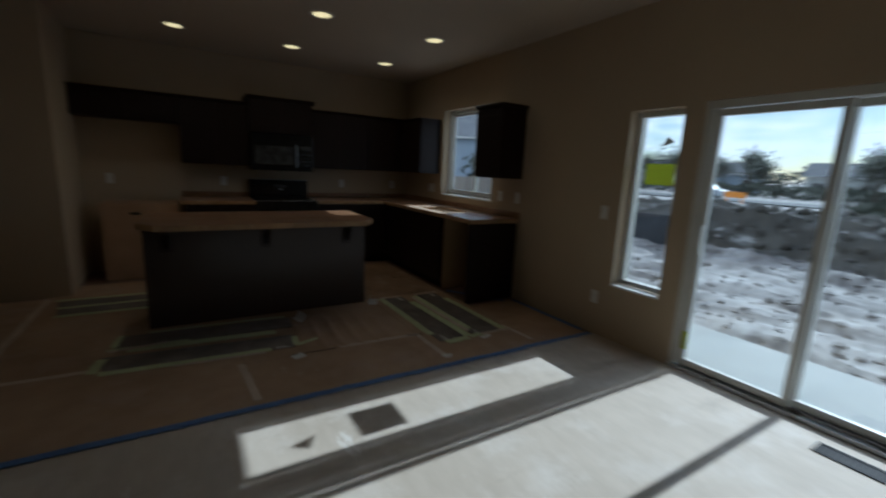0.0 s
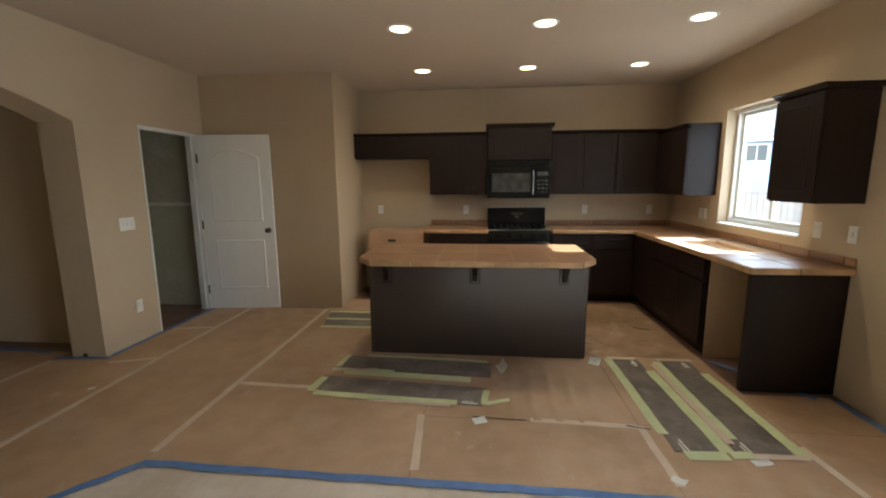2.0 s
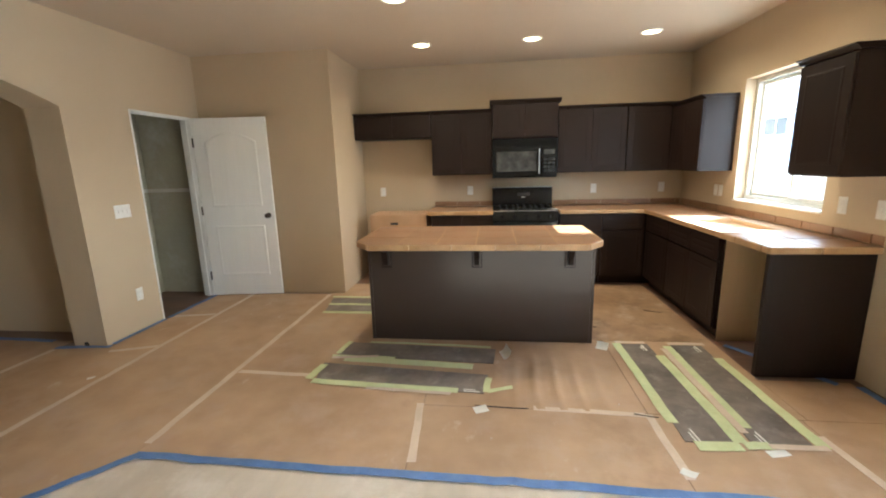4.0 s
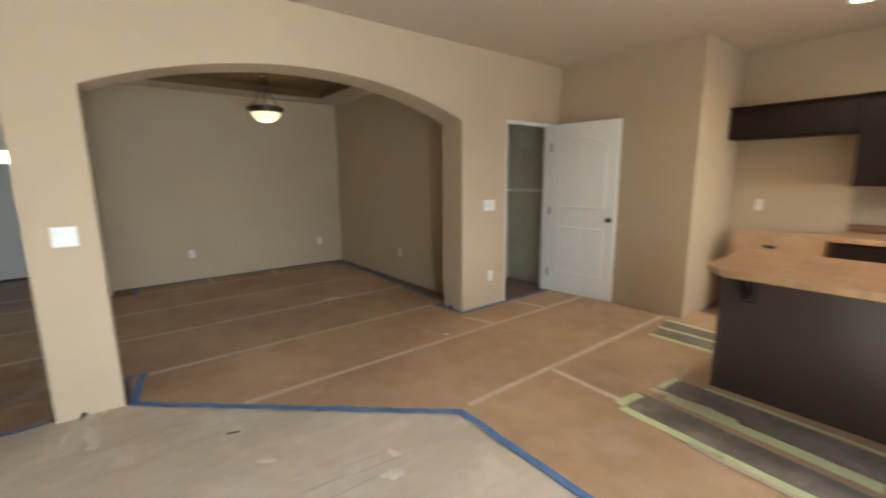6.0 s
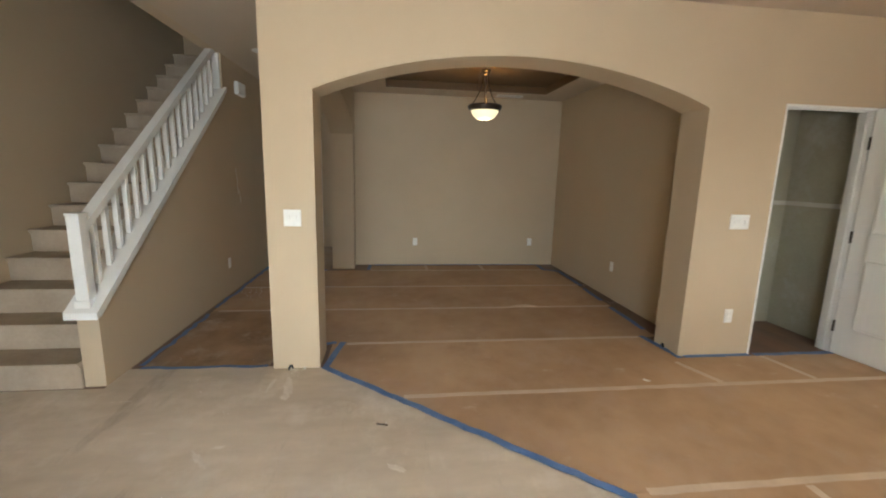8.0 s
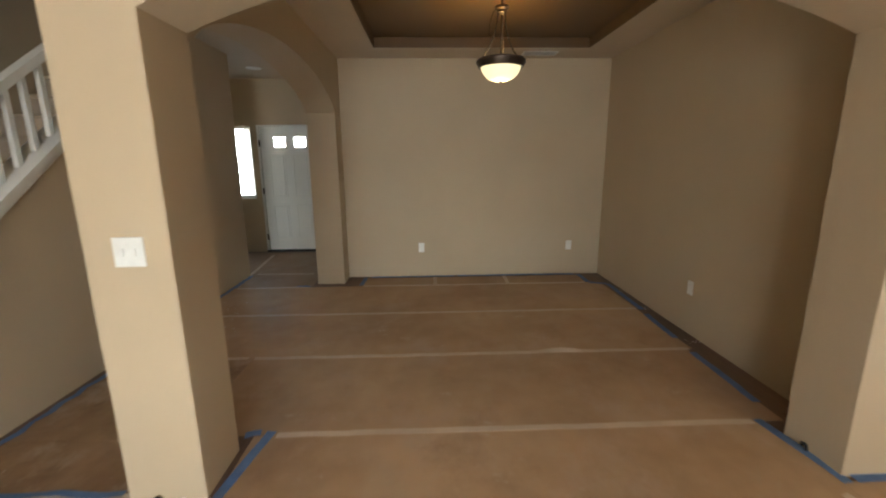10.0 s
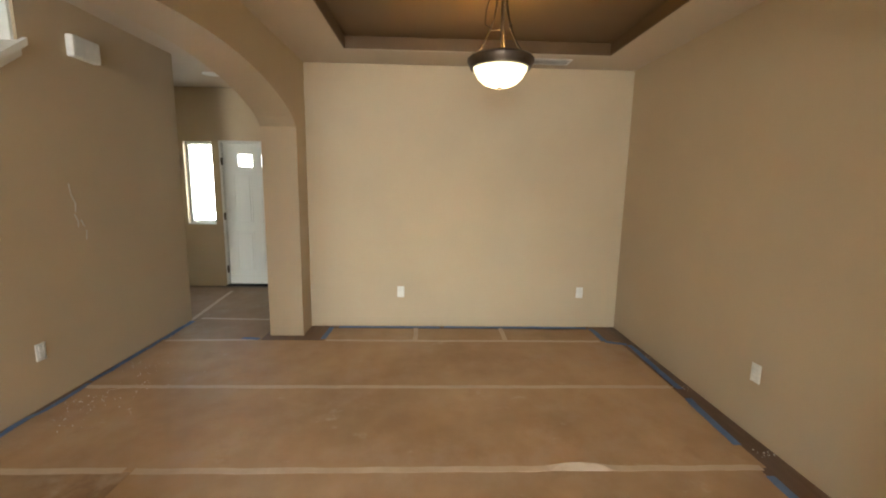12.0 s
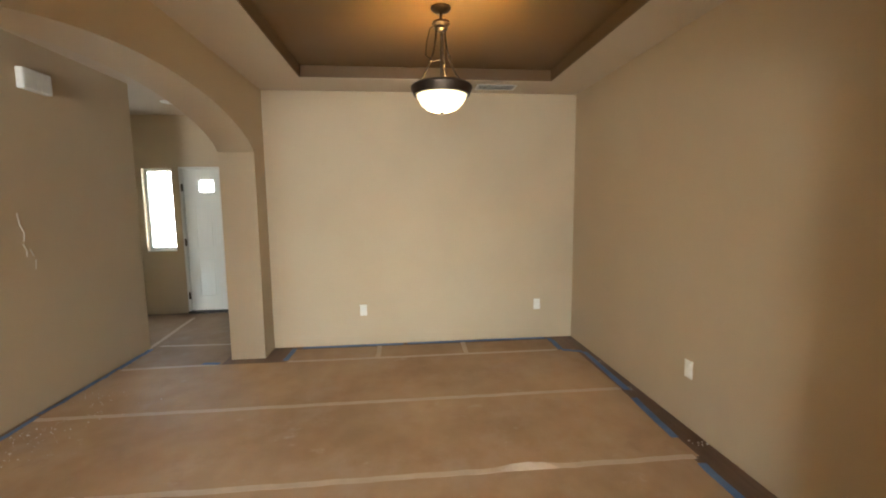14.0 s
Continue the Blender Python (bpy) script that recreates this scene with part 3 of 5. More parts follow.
def ringed(bm, outline, y_out, y_in, inset, y_mid):
    """A moulded panel: an outer lip at y_out, a groove at y_mid and a field at y_in, facing -y."""
    cx = sum(p[0] for p in outline) / len(outline)
    cz = (min(p[1] for p in outline) + max(p[1] for p in outline)) / 2
    hw = (max(p[0] for p in outline) - min(p[0] for p in outline)) / 2
    hh = (max(p[1] for p in outline) - min(p[1] for p in outline)) / 2
    loops = []
    for k, y in ((0.0, y_out), (inset * 0.25, y_mid), (inset * 0.75, y_mid), (inset, y_in)):
        loops.append([bm.verts.new((cx + (x - cx) * (1 - k / hw), y, cz + (z - cz) * (1 - k / hh))) for x, z in outline])
    for p, q in zip(loops, loops[1:]):
        for i in range(len(p)):
            j = (i + 1) % len(p)
            bm.faces.new((p[i], p[j], q[j], q[i]))
    bm.faces.new(loops[-1])
    return bm


DW, DH = 0.79, 2.03
hinge_y = y1 - 0.02
ang = math.degrees(math.atan2(5.405 - hinge_y, -1.635 - (XA + 0.01)))
leaf_m = pose(XA + 0.012, hinge_y, 0.012, 0, 0, ang)
leaf = part("leaf", boxes((0.0, DW + 0.03, 0.0, 0.035, 0, DH), bevel=0.002), DOORWHITE, door_3)
leaf.matrix_local = leaf_m
upper = arch_outline(0.13, DW - 0.09, 1.05, 1.87, 0.10)
lower = [(0.13, 0.24), (DW - 0.09, 0.24), (DW - 0.09, 0.83), (0.13, 0.83)]
for outline in (upper, lower):
    part("panel", ringed(bmesh.new(), outline, -0.002, -0.004, 0.045, 0.012 - 0.018), DOORWHITE, leaf)
    inner = bmesh.new()
    ringed(inner, outline, -0.0025, -0.010, 0.03, -0.012)
    part("panel_moulding", inner, DOORWHITE, leaf)
knob = [(0, 0), (0.03, 0), (0.03, 0.006), (0.011, 0.01), (0.011, 0.03), (0.025, 0.04), (0.028, 0.053), (0.02, 0.066), (0, 0.069)]
part("knob", lathe(bmesh.new(), knob, 20), BRONZE, leaf, "dark bronze knob", True).matrix_local = pose(DW - 0.035, -0.001, 0.94, 90, 0, 0)
for z in (0.25, 1.02, 1.78):
    part("hinge", boxes((XA + 0.0035, XA + 0.016, hinge_y - 0.012, hinge_y + 0.006, z - 0.05, z + 0.05), bevel=0.002), BRONZE, door_3, "dark bronze hinge")

solo("shelf_ledger", boxes((-3.2, XA - 0.13, YP - 0.02, YP - 0.002, 1.235, 1.275), (-3.218, -3.20, 4.55, YP - 0.022, 1.235, 1.275)), JOINT, "pale wooden shelf cleat fixed inside the closet", "shelf cleat")


# ---------------------------------------------------------------- stairs
RISE, RUN, NST = 0.185, 0.2405, 16
stairs = thing("stairs", "pale closed-riser stairs along a tan stair wall", "stairs", kind="structure")
for k in range(NST):
    xk = -2.237 - RUN * k
    part("riser", boxes((xk - 0.02, xk, -1.427, YH - 0.132, RISE * k + 0.001, RISE * (k + 1) - 0.028)), CARPET, stairs)
    part("tread", boxes((xk - RUN - 0.018, xk + 0.025, -1.427, YH - 0.132, RISE * (k + 1) - 0.027, RISE * (k + 1)), bevel=0.006), CARPET, stairs)
SL = 0.752


def sloped(bm, xa, xb, z_at, h, y0, y1):
    """A bar that follows the flight from xa down to xb; z_at is its top at xa."""
    za, zb = z_at, z_at + (xa - xb) * SL
    return prism(bm, [(xa, za - h), (xa, za), (xb, zb), (xb, zb - h)], "y", y0, y1)


balustrade = thing("balustrade", "white painted wooden stair balustrade on a sloping cap", "balustrade")
part("cap", sloped(bmesh.new(), -2.20, -4.63, 0.53, 0.045, YH - 0.165, YH + 0.035), WHITE, balustrade)
part("skirt", sloped(bmesh.new(), -2.26, -4.60, 0.56, 0.075, YH + 0.001, YH + 0.018), WHITE, balustrade)
part("handrail", sloped(bmesh.new(), -2.30, -4.58, 1.095, 0.062, YH - 0.10, YH - 0.03), WHITE, balustrade)
part("newel", boxes((-2.315, -2.24, YH - 0.105, YH - 0.03, 0.53, 1.14), (-2.325, -2.23, YH - 0.115, YH - 0.02, 0.52, 0.60), (-2.32, -2.235, YH - 0.11, YH - 0.025, 1.14, 1.158), bevel=0.004), WHITE, balustrade)
part("end_post", boxes((-4.66, -4.58, YH - 0.10, YH - 0.02, 2.33, CZ - 0.002)), WHITE, balustrade)
for k in range(17):
    x = -2.408 - 0.1275 * k
    zt, zb = 1.095 - 0.062 + (-2.30 - x) * SL, 0.53 + (-2.20 - x) * SL
    bm = prism(bmesh.new(), [(x - 0.016, zb + 0.012), (x + 0.016, zb - 0.012), (x + 0.016, zt - 0.012), (x - 0.016, zt + 0.012)], "y", YH - 0.081, YH - 0.049)
    part("baluster", bm, WHITE, balustrade)


# ---------------------------------------------------------------- kitchen
def door_front(w, h, t=0.02, frame_w=0.06):
    """A cabinet door with a raised middle, front at y = -t."""
    bm = boxes((0, w, -t, -0.0015, 0, h), bevel=0.003)
    f = min(frame_w, w * 0.3, h * 0.3)
    ringed(bm, [(f, f), (w - f, f), (w - f, h - f), (f, h - f)], -t - 0.0006, -t - 0.0012, 0.022, -t - 0.0022)
    return bm


def cabinet(name, label, category, at, w, d, h, fronts, toe=0.0, crown=0.0, group="", mat=None, side=None, over=0.0):
    """A cabinet with its front on y = 0 facing -y; fronts are (x0, x1, z0, z1, name)."""
    ob = thing(name, label, category, group, at=at)
    mat = mat or ESPRESSO
    part("body", boxes((0.0015, w - 0.0015, 0.0, d - 0.003, toe, h)), side or mat, ob)
    if toe:
        part("toe_kick", boxes((0.003, w - 0.003, 0.06, d - 0.02, 0.006, toe)), mat, ob)
    for a, b, c, e, nm in fronts:
        fr = part(nm, door_front(b - a, e - c), mat, ob)
        fr.matrix_local = pose(a, 0, c)
    if crown:
        bm = bmesh.new()
        prof = [(0.0, 0.0), (-0.012, 0.0), (-0.03, crown * 0.6), (-0.045, crown * 0.75), (-0.045, crown), (0.0, crown)]
        prism(bm, [(d - 0.004 if y == 0.0 else y, h + z + 0.001) for y, z in prof], "x", -over, w + over)
        part("crown", bm, mat, ob, "dark crown moulding")
    return ob


def two_doors(w, z0, z1, g=0.004):
    return [(g, w / 2 - g / 2, z0, z1, "door"), (w / 2 + g / 2, w - g, z0, z1, "door")]


UF = 6.20       # front of the wall cabinets
UD = YK - UF
BF = 5.92       # front of the base cabinets
BD = YK - BF
SIDE = -90      # turn for cabinets along the garden wall
ucat, bcat = "wall cabinet", "base cabinet"
cabinet("wall_cabinet", "short dark espresso wall cabinet over the empty fridge space", ucat, pose(XP + 0.004, UF, 1.80), 0.98, UD, 0.285, two_doors(0.98, 0.012, 0.275), crown=0.028, group="kitchen wall cabinets")
cabinet("wall_cabinet", "dark espresso two-door wall cabinet beside the microwave", ucat, pose(0.122, UF, 1.335), 0.752, UD, 0.75, two_doors(0.752, 0.012, 0.735), crown=0.03, group="kitchen wall cabinets")
cabinet("wall_cabinet", "raised dark espresso wall cabinet above the microwave", ucat, pose(0.877, UF - 0.04, 1.755), 0.782, UD + 0.04, 0.405, two_doors(0.782, 0.012, 0.39), crown=0.045, over=0.028, group="kitchen wall cabinets")
cabinet("wall_cabinet", "dark espresso two-door wall cabinet with crown moulding", ucat, pose(1.664, UF, 1.335), 0.795, UD, 0.75, two_doors(0.795, 0.012, 0.735), crown=0.03, group="kitchen wall cabinets")
cabinet("wall_cabinet", "dark espresso corner wall cabinet", ucat, pose(2.462, UF, 1.335), XR - 2.462 - 0.004, UD, 0.75, [(0.004, 0.48, 0.012, 0.735, "door")], crown=0.028, group="kitchen wall cabinets")
cabinet("wall_cabinet", "dark espresso wall cabinet beside the window", ucat, pose(2.955, UF - 0.05, 1.338, 0, 0, SIDE), UF - 0.05 - 5.43, XR - 2.955, 0.715, two_doors(UF - 0.05 - 5.43, 0.012, 0.70), crown=0.028, group="kitchen wall cabinets")
cabinet("wall_cabinet", "dark espresso one-door wall cabinet on the window wall", ucat, pose(2.955, 4.115, 1.338, 0, 0, SIDE), 0.44, XR - 2.955, 0.72, [(0.004, 0.436, 0.012, 0.705, "door")], crown=0.035, over=0.02, group="kitchen wall cabinets")


def base_fronts(w, n=2):
    out = []
    for i in range(n):
        a, b = w * i / n + 0.003, w * (i + 1) / n - 0.003
        out += [(a, b, 0.115, 0.66, "door"), (a, b, 0.675, 0.85, "drawer_front")]
    return out


bg = "kitchen base cabinets"
cabinet("base_cabinet", "dark espresso base cabinet beside the range", bcat, pose(0.13, BF, 0), 0.765, BD, 0.865, base_fronts(0.765), toe=0.10, group=bg)
cabinet("base_cabinet", "dark espresso base cabinet with doors and drawers", bcat, pose(1.672, BF, 0), 0.48, BD, 0.865, base_fronts(0.48, 1), toe=0.10, group=bg)
cabinet("base_cabinet", "dark espresso corner base cabinet", bcat, pose(2.154, BF, 0), XR - 2.154 - 0.004, BD, 0.865, base_fronts(0.48, 1), toe=0.10, group=bg)
cabinet("base_cabinet", "dark espresso sink base cabinet under the window", bcat, pose(2.66, BF - 0.03, 0, 0, 0, SIDE), 0.62, XR - 2.66, 0.865, base_fronts(0.62, 1), toe=0.10, group=bg)
cabinet("base_cabinet", "dark espresso sink base cabinet next to the dishwasher gap", bcat, pose(2.66, BF - 0.652, 0, 0, 0, SIDE), 0.96, XR - 2.66, 0.865, base_fronts(0.96, 2), toe=0.10, group=bg)
end_panel = thing("end_panel", "dark espresso end panel closing the counter run", "cabinet panel")
part("panel", boxes((2.658, XR - 0.004, 3.70, 3.735, 0.006, 0.862), bevel=0.002), ESPRESSO, end_panel)
part("edge_strip", boxes((2.640, 2.6572, 3.697, 3.737, 0.006, 0.862), bevel=0.003), ESPRESSO, end_panel)
solo("gap_lining", boxes((2.69, XR - 0.004, BF - 0.652 - 0.96 - 0.010, BF - 0.652 - 0.96 - 0.002, 0.006, 0.862)), CABWOOD, "unfinished pale plywood lining of the dishwasher gap", "cabinet panel")

# counters: substrate, tiles and edge tiles
TOP = 0.91


def tile_mesh(w, d, h, mat, store={}):
    key = (round(w, 3), round(d, 3), round(h, 3), mat.name)
    if key not in store:
        bm = bmesh.new()
        g, b = 0.003, 0.004
        lo = [bm.verts.new((x, y, 0)) for x, y in ((g, g), (w - g, g), (w - g, d - g), (g, d - g))]
        mi = [bm.verts.new((x, y, h - b)) for x, y in ((g, g), (w - g, g), (w - g, d - g), (g, d - g))]
        hi = [bm.verts.new((x, y, h)) for x, y in ((g + b, g + b), (w - g - b, g + b), (w - g - b, d - g - b), (g + b, d - g - b))]
        for p, q in ((lo, mi), (mi, hi)):
            for i in range(4):
                bm.faces.new((p[i], p[(i + 1) % 4], q[(i + 1) % 4], q[i]))
        bm.faces.new(hi)
        bmesh.ops.recalc_face_normals(bm, faces=bm.faces)
        store[key] = mesh_of("tile", bm, mat)
    return store[key]


def tile(parent, x, y, z, w, d, h, mat, rot=(0, 0, 0)):
    ob = new("tile", tile_mesh(w, d, h, mat))
    ob.parent = parent
    ob.matrix_local = pose(x, y, z, *rot)
    return ob


def cuts(a, b, size):
    n = max(1, math.ceil((b - a) / size - 0.15))
    return [a + min(i * size, b - a) if i < n else b for i in range(n + 1)]


def tile_field(parent, x0, x1, y0, y1, z, size=0.305, holes=()):
    for xa, xb in zip(cuts(x0, x1, size), cuts(x0, x1, size)[1:]):
        for ya, yb in zip(cuts(y0, y1, size), cuts(y0, y1, size)[1:]):
            if not any(h[0] < (xa + xb) / 2 < h[1] and h[2] < (ya + yb) / 2 < h[3] for h in holes):
                tile(parent, xa, ya, z, xb - xa, yb - ya, 0.009, TILE)


def edge_row(parent, a, b, z0=0.862, h=0.05, size=0.305):
    """Edge tiles along the line from a to b, standing upright, facing its right-hand side."""
    a, b = Vector((*a, 0)), Vector((*b, 0))
    turn = math.degrees(math.atan2(b.y - a.y, b.x - a.x))
    for s, e in zip(cuts(0, (b - a).length, size), cuts(0, (b - a).length, size)[1:]):
        p = a + (b - a).normalized() * s
        ob = tile(parent, p.x, p.y, z0, e - s, h, 0.010, EDGETILE)
        ob.matrix_local = pose(p.x, p.y, z0, 0, 0, turn) @ pose(0, 0, 0, 90, 0, 0)


def splash(parent, a, b, z0, h=0.068, size=0.305):
    a, b = Vector((*a, 0)), Vector((*b, 0))
    turn = math.degrees(math.atan2(b.y - a.y, b.x - a.x))
    for s, e in zip(cuts(0, (b - a).length, size), cuts(0, (b - a).length, size)[1:]):
        p = a + (b - a).normalized() * s
        ob = tile(parent, p.x, p.y, z0, e - s, h, 0.009, TILE)
        ob.matrix_local = pose(p.x, p.y, z0, 0, 0, turn) @ pose(0, 0, 0, 90, 0, 0)


FR = 5.885      # front of the back counter
FX2 = 2.622     # front of the window counter
HOLE = (2.74, 3.12, 4.37, 5.05)
worktop = thing("worktop", "brown tiled L-shaped worktop with ochre edge tiles and open sink cut-out", "worktop")
part("substrate", pierced(bmesh.new(), "z", 0.867, TOP - 0.0025, (FX2, XR - 0.003), (3.672, YK - 0.003), [HOLE]), GROUT, worktop)
part("substrate", boxes((1.668, FX2 - 0.001, FR, YK - 0.003, 0.867, TOP - 0.0025)), GROUT, worktop)
tile_field(worktop, FX2, XR - 0.014, 3.672, YK - 0.014, TOP - 0.009, holes=[HOLE])
tile_field(worktop, 1.668, FX2 - 0.001, FR, YK - 0.014, TOP - 0.009)
edge_row(worktop, (FX2, FR), (FX2, 3.672))
edge_row(worktop, (FX2 - 0.01, 3.672), (XR - 0.004, 3.672))
edge_row(worktop, (1.668, FR), (FX2 - 0.011, FR))
splash(worktop, (1.668, YK - 0.003), (XR - 0.014, YK - 0.003), TOP + 0.001)
splash(worktop, (XR - 0.003, YK - 0.014), (XR - 0.003, 3.672), TOP + 0.001)
worktop2 = thing("worktop", "short brown tiled worktop beside the range", "worktop")
part("substrate", boxes((0.10, 0.888, FR, YK - 0.003, 0.867, TOP - 0.0025)), GROUT, worktop2)
tile_field(worktop2, 0.10, 0.888, FR, YK - 0.014, TOP - 0.009)
edge_row(worktop2, (0.10, FR), (0.888, FR))
edge_row(worktop2, (0.10, YK - 0.014), (0.10, FR))
splash(worktop2, (0.10, YK - 0.003), (0.888, YK - 0.003), TOP + 0.001)
lining = thing("sink_lining", "bare plywood lining round the open sink cut-out", "board")
hx0, hx1, hy0, hy1 = HOLE
for a, b, c, d in ((hx0 + 0.001, hx1 - 0.001, hy0 + 0.001, hy0 + 0.014), (hx0 + 0.001, hx1 - 0.001, hy1 - 0.014, hy1 - 0.001), (hx0 + 0.001, hx0 + 0.014, hy0 + 0.015, hy1 - 0.015), (hx1 - 0.014, hx1 - 0.001, hy0 + 0.015, hy1 - 0.015)):
    part("side", boxes((a, b, c, d, 0.865, TOP - 0.004)), CABWOOD, lining)
solo("sink_board", boxes((HOLE[0] + 0.01, HOLE[1] + 0.03, HOLE[2] - 0.03, HOLE[3] - 0.03, 0.908, 0.922)), CABWOOD, "bare plywood inside the open sink cut-out", "board").location = (0, 0, -0.05)

# island
island = thing("kitchen_island", "dark espresso kitchen island with brown tiled overhanging top", "kitchen island")
IX0, IX1, IY0, IY1 = -0.155, 1.675, 4.185, 4.66
part("body", boxes((IX0, IX1, IY0, IY1, 0.006, 0.866), bevel=0.002), ESPPANEL, island, "plain dark panelled back")
part("corner_trim", boxes((IX0 - 0.004, IX0 + 0.02, IY0 - 0.006, IY0 - 0.0005, 0.008, 0.862)), ESPPANEL, island)
part("corner_trim", boxes((IX1 - 0.02, IX1 + 0.004, IY0 - 0.006, IY0 - 0.0005, 0.008, 0.862)), ESPPANEL, island)
part("panel_seam", boxes((0.775, 0.781, IY0 - 0.002, IY0 - 0.0004, 0.01, 0.86)), ESPPANEL, island)
TX0, TX1, TY0, TY1, CH = -0.165, 1.665, 3.80, 4.69, 0.155
outline = [(TX0 + CH * 0.8, TY0), (TX1 - CH * 0.8, TY0), (TX1, TY0 + CH), (TX1, TY1), (TX0, TY1), (TX0, TY0 + CH)]
top = part("worktop", prism(bmesh.new(), outline, "z", 0.867, TOP - 0.0025), GROUT, island, "brown tiled top with cut corners")
xs, ys = [TX0, 0.18, 0.468, 0.756, 1.044, 1.332, TX1], cuts(TY0, TY1, 0.315)
for xa, xb in zip(xs, xs[1:]):
    for ya, yb in zip(ys, ys[1:]):
        pts = [(xa + 0.0045, ya + 0.0045), (xb - 0.0045, ya + 0.0045), (xb - 0.0045, yb - 0.0045), (xa + 0.0045, yb - 0.0045)]
        if ya == ys[0] and xa == xs[0]:
            pts = [(xa + CH * 0.8 + 0.0045, ya + 0.0045), (xb - 0.0045, ya + 0.0045), (xb - 0.0045, yb - 0.0045), (xa + 0.0045, yb - 0.0045), (xa + 0.0045, ya + CH + 0.0045)]
        if ya == ys[0] and xb == xs[-1]:
            pts = [(xa + 0.0045, ya + 0.0045), (xb - CH * 0.8 - 0.0045, ya + 0.0045), (xb - 0.0045, ya + CH + 0.0045), (xb - 0.0045, yb - 0.0045), (xa + 0.0045, yb - 0.0045)]
        part("tile", prism(bmesh.new(), pts, "z", TOP - 0.007, TOP - 0.0008), TILE, top)
for a, b in zip(outline, outline[1:] + outline[:1]):
    edge_row(top, a, b, size=0.3115)
for x in (0.0, 0.75, 1.485):
    cb = part("corbel", boxes((x - 0.042, x + 0.042, IY0 - 0.010, IY0 - 0.0008, 0.645, 0.862), bevel=0.003), ESPRESSO, island, "small dark corbel bracket")
    part("plate", boxes((x - 0.034, x + 0.034, IY0 - 0.0135, IY0 - 0.0105, 0.655, 0.858), bevel=0.001), ESPPANEL, cb)
    part("bracket", prism(bmesh.new(), [(IY0 - 0.014, 0.675), (IY0 - 0.014, 0.862), (IY0 - 0.24, 0.862), (IY0 - 0.24, 0.838), (IY0 - 0.15, 0.825), (IY0 - 0.085, 0.79), (IY0 - 0.055, 0.735), (IY0 - 0.045, 0.675)], "x", x - 0.02, x + 0.02), ESPRESSO, cb)

# range
rng = thing("range_cooker", "black freestanding gas range with glossy backguard", "range cooker")
RX0, RX1, RY0, RY1 = 0.880, 1.648, 5.86, YK - 0.02
part("body", boxes((RX0, RX1, RY0 + 0.04, RY1, 0.05, 0.895), bevel=0.004), BLACK, rng)
part("base", boxes((RX0 + 0.03, RX1 - 0.03, RY0 + 0.08, RY1 - 0.04, 0.006, 0.05)), BLACK, rng)
part("cooktop", boxes((RX0, RX1, RY0 + 0.03, RY1 - 0.07, 0.896, 0.918), bevel=0.006), BLACK, rng, "glossy black cooktop")
part("control_panel", prism(bmesh.new(), [(RY0 + 0.039, 0.78), (RY0 + 0.01, 0.79), (RY0 + 0.028, 0.895), (RY0 + 0.039, 0.895)], "x", RX0, RX1), BLACK, rng)
oven = part("oven_door", boxes((RX0 + 0.01, RX1 - 0.01, RY0 + 0.005, RY0 + 0.039, 0.26, 0.775), bevel=0.006), BLACK, rng)
part("oven_window", boxes((RX0 + 0.14, RX1 - 0.14, RY0 + 0.002, RY0 + 0.0045, 0.38, 0.62)), DARKGLASS, oven)
part("oven_handle", tube(bmesh.new(), (RX0 + 0.06, RY0 - 0.03, 0.73), (RX1 - 0.06, RY0 - 0.03, 0.73), 0.012), BLACK, oven, smooth=True)
part("drawer", boxes((RX0 + 0.01, RX1 - 0.01, RY0 + 0.01, RY0 + 0.039, 0.06, 0.245), bevel=0.006), BLACK, rng)
guard = part("backguard", prism(bmesh.new(), [(RY1, 0.919), (RY1, 1.145), (RY1 - 0.05, 1.15), (RY1 - 0.065, 1.14), (RY1 - 0.069, 0.919)], "x", RX0, RX1), BLACK, rng, "glossy black backguard")
# added bright strip stands in for the highlight along the black top edge
part("top_glint", boxes((RX0 + 0.002, RX1 - 0.002, RY1 - 0.062, RY1 - 0.008, 1.1505, 1.156), bevel=0.002), CHROME, guard, "bright strip for the highlight on the top edge")
part("clock_display", boxes((1.20, 1.36, RY1 - 0.072, RY1 - 0.0695, 1.045, 1.085)), DARKGLASS, guard)
part("badge", boxes((1.255, 1.30, RY1 - 0.0725, RY1 - 0.0695, 1.02, 1.032)), CHROME, guard, "small silver badge")
for x in (1.0, 1.14, 1.28, 1.42, 1.56):
    part("burner_knob", tube(bmesh.new(), (x, RY0 + 0.018, 0.842), (x, RY0 - 0.014, 0.836), 0.022, 0.018, 16), BLACK, rng, "black knob", True)
# added bright strip imitates the glint on the cooktop's front edge
part("front_glint", boxes((RX0 + 0.004, RX1 - 0.004, RY0 + 0.022, RY0 + 0.029, 0.905, 0.911), bevel=0.002), CHROME, rng, "bright strip for the glint on the front edge")
part("energy_label", boxes((1.53, 1.645, RY0 + 0.06, RY0 + 0.14, 0.9185, 0.9195)), PLATE, rng, "small white sticker")
for x in (1.06, 1.28, 1.50):
    bm = bmesh.new()
    for k in range(3):
        box(bm, x - 0.09 + 0.08 * k, x - 0.078 + 0.08 * k, RY0 + 0.08, RY1 - 0.10, 0.926, 0.936)
    for y in (RY0 + 0.08, RY1 - 0.115):
        box(bm, x - 0.0895, x + 0.0815, y, y + 0.014, 0.9185, 0.9255)
    part("grate", bm, IRON, rng, "cast iron pan grate")

# microwave
mw = thing("microwave", "black over-the-range microwave under the wall cabinet", "microwave")
MX0, MX1, MY = 0.880, 1.655, UF - 0.075
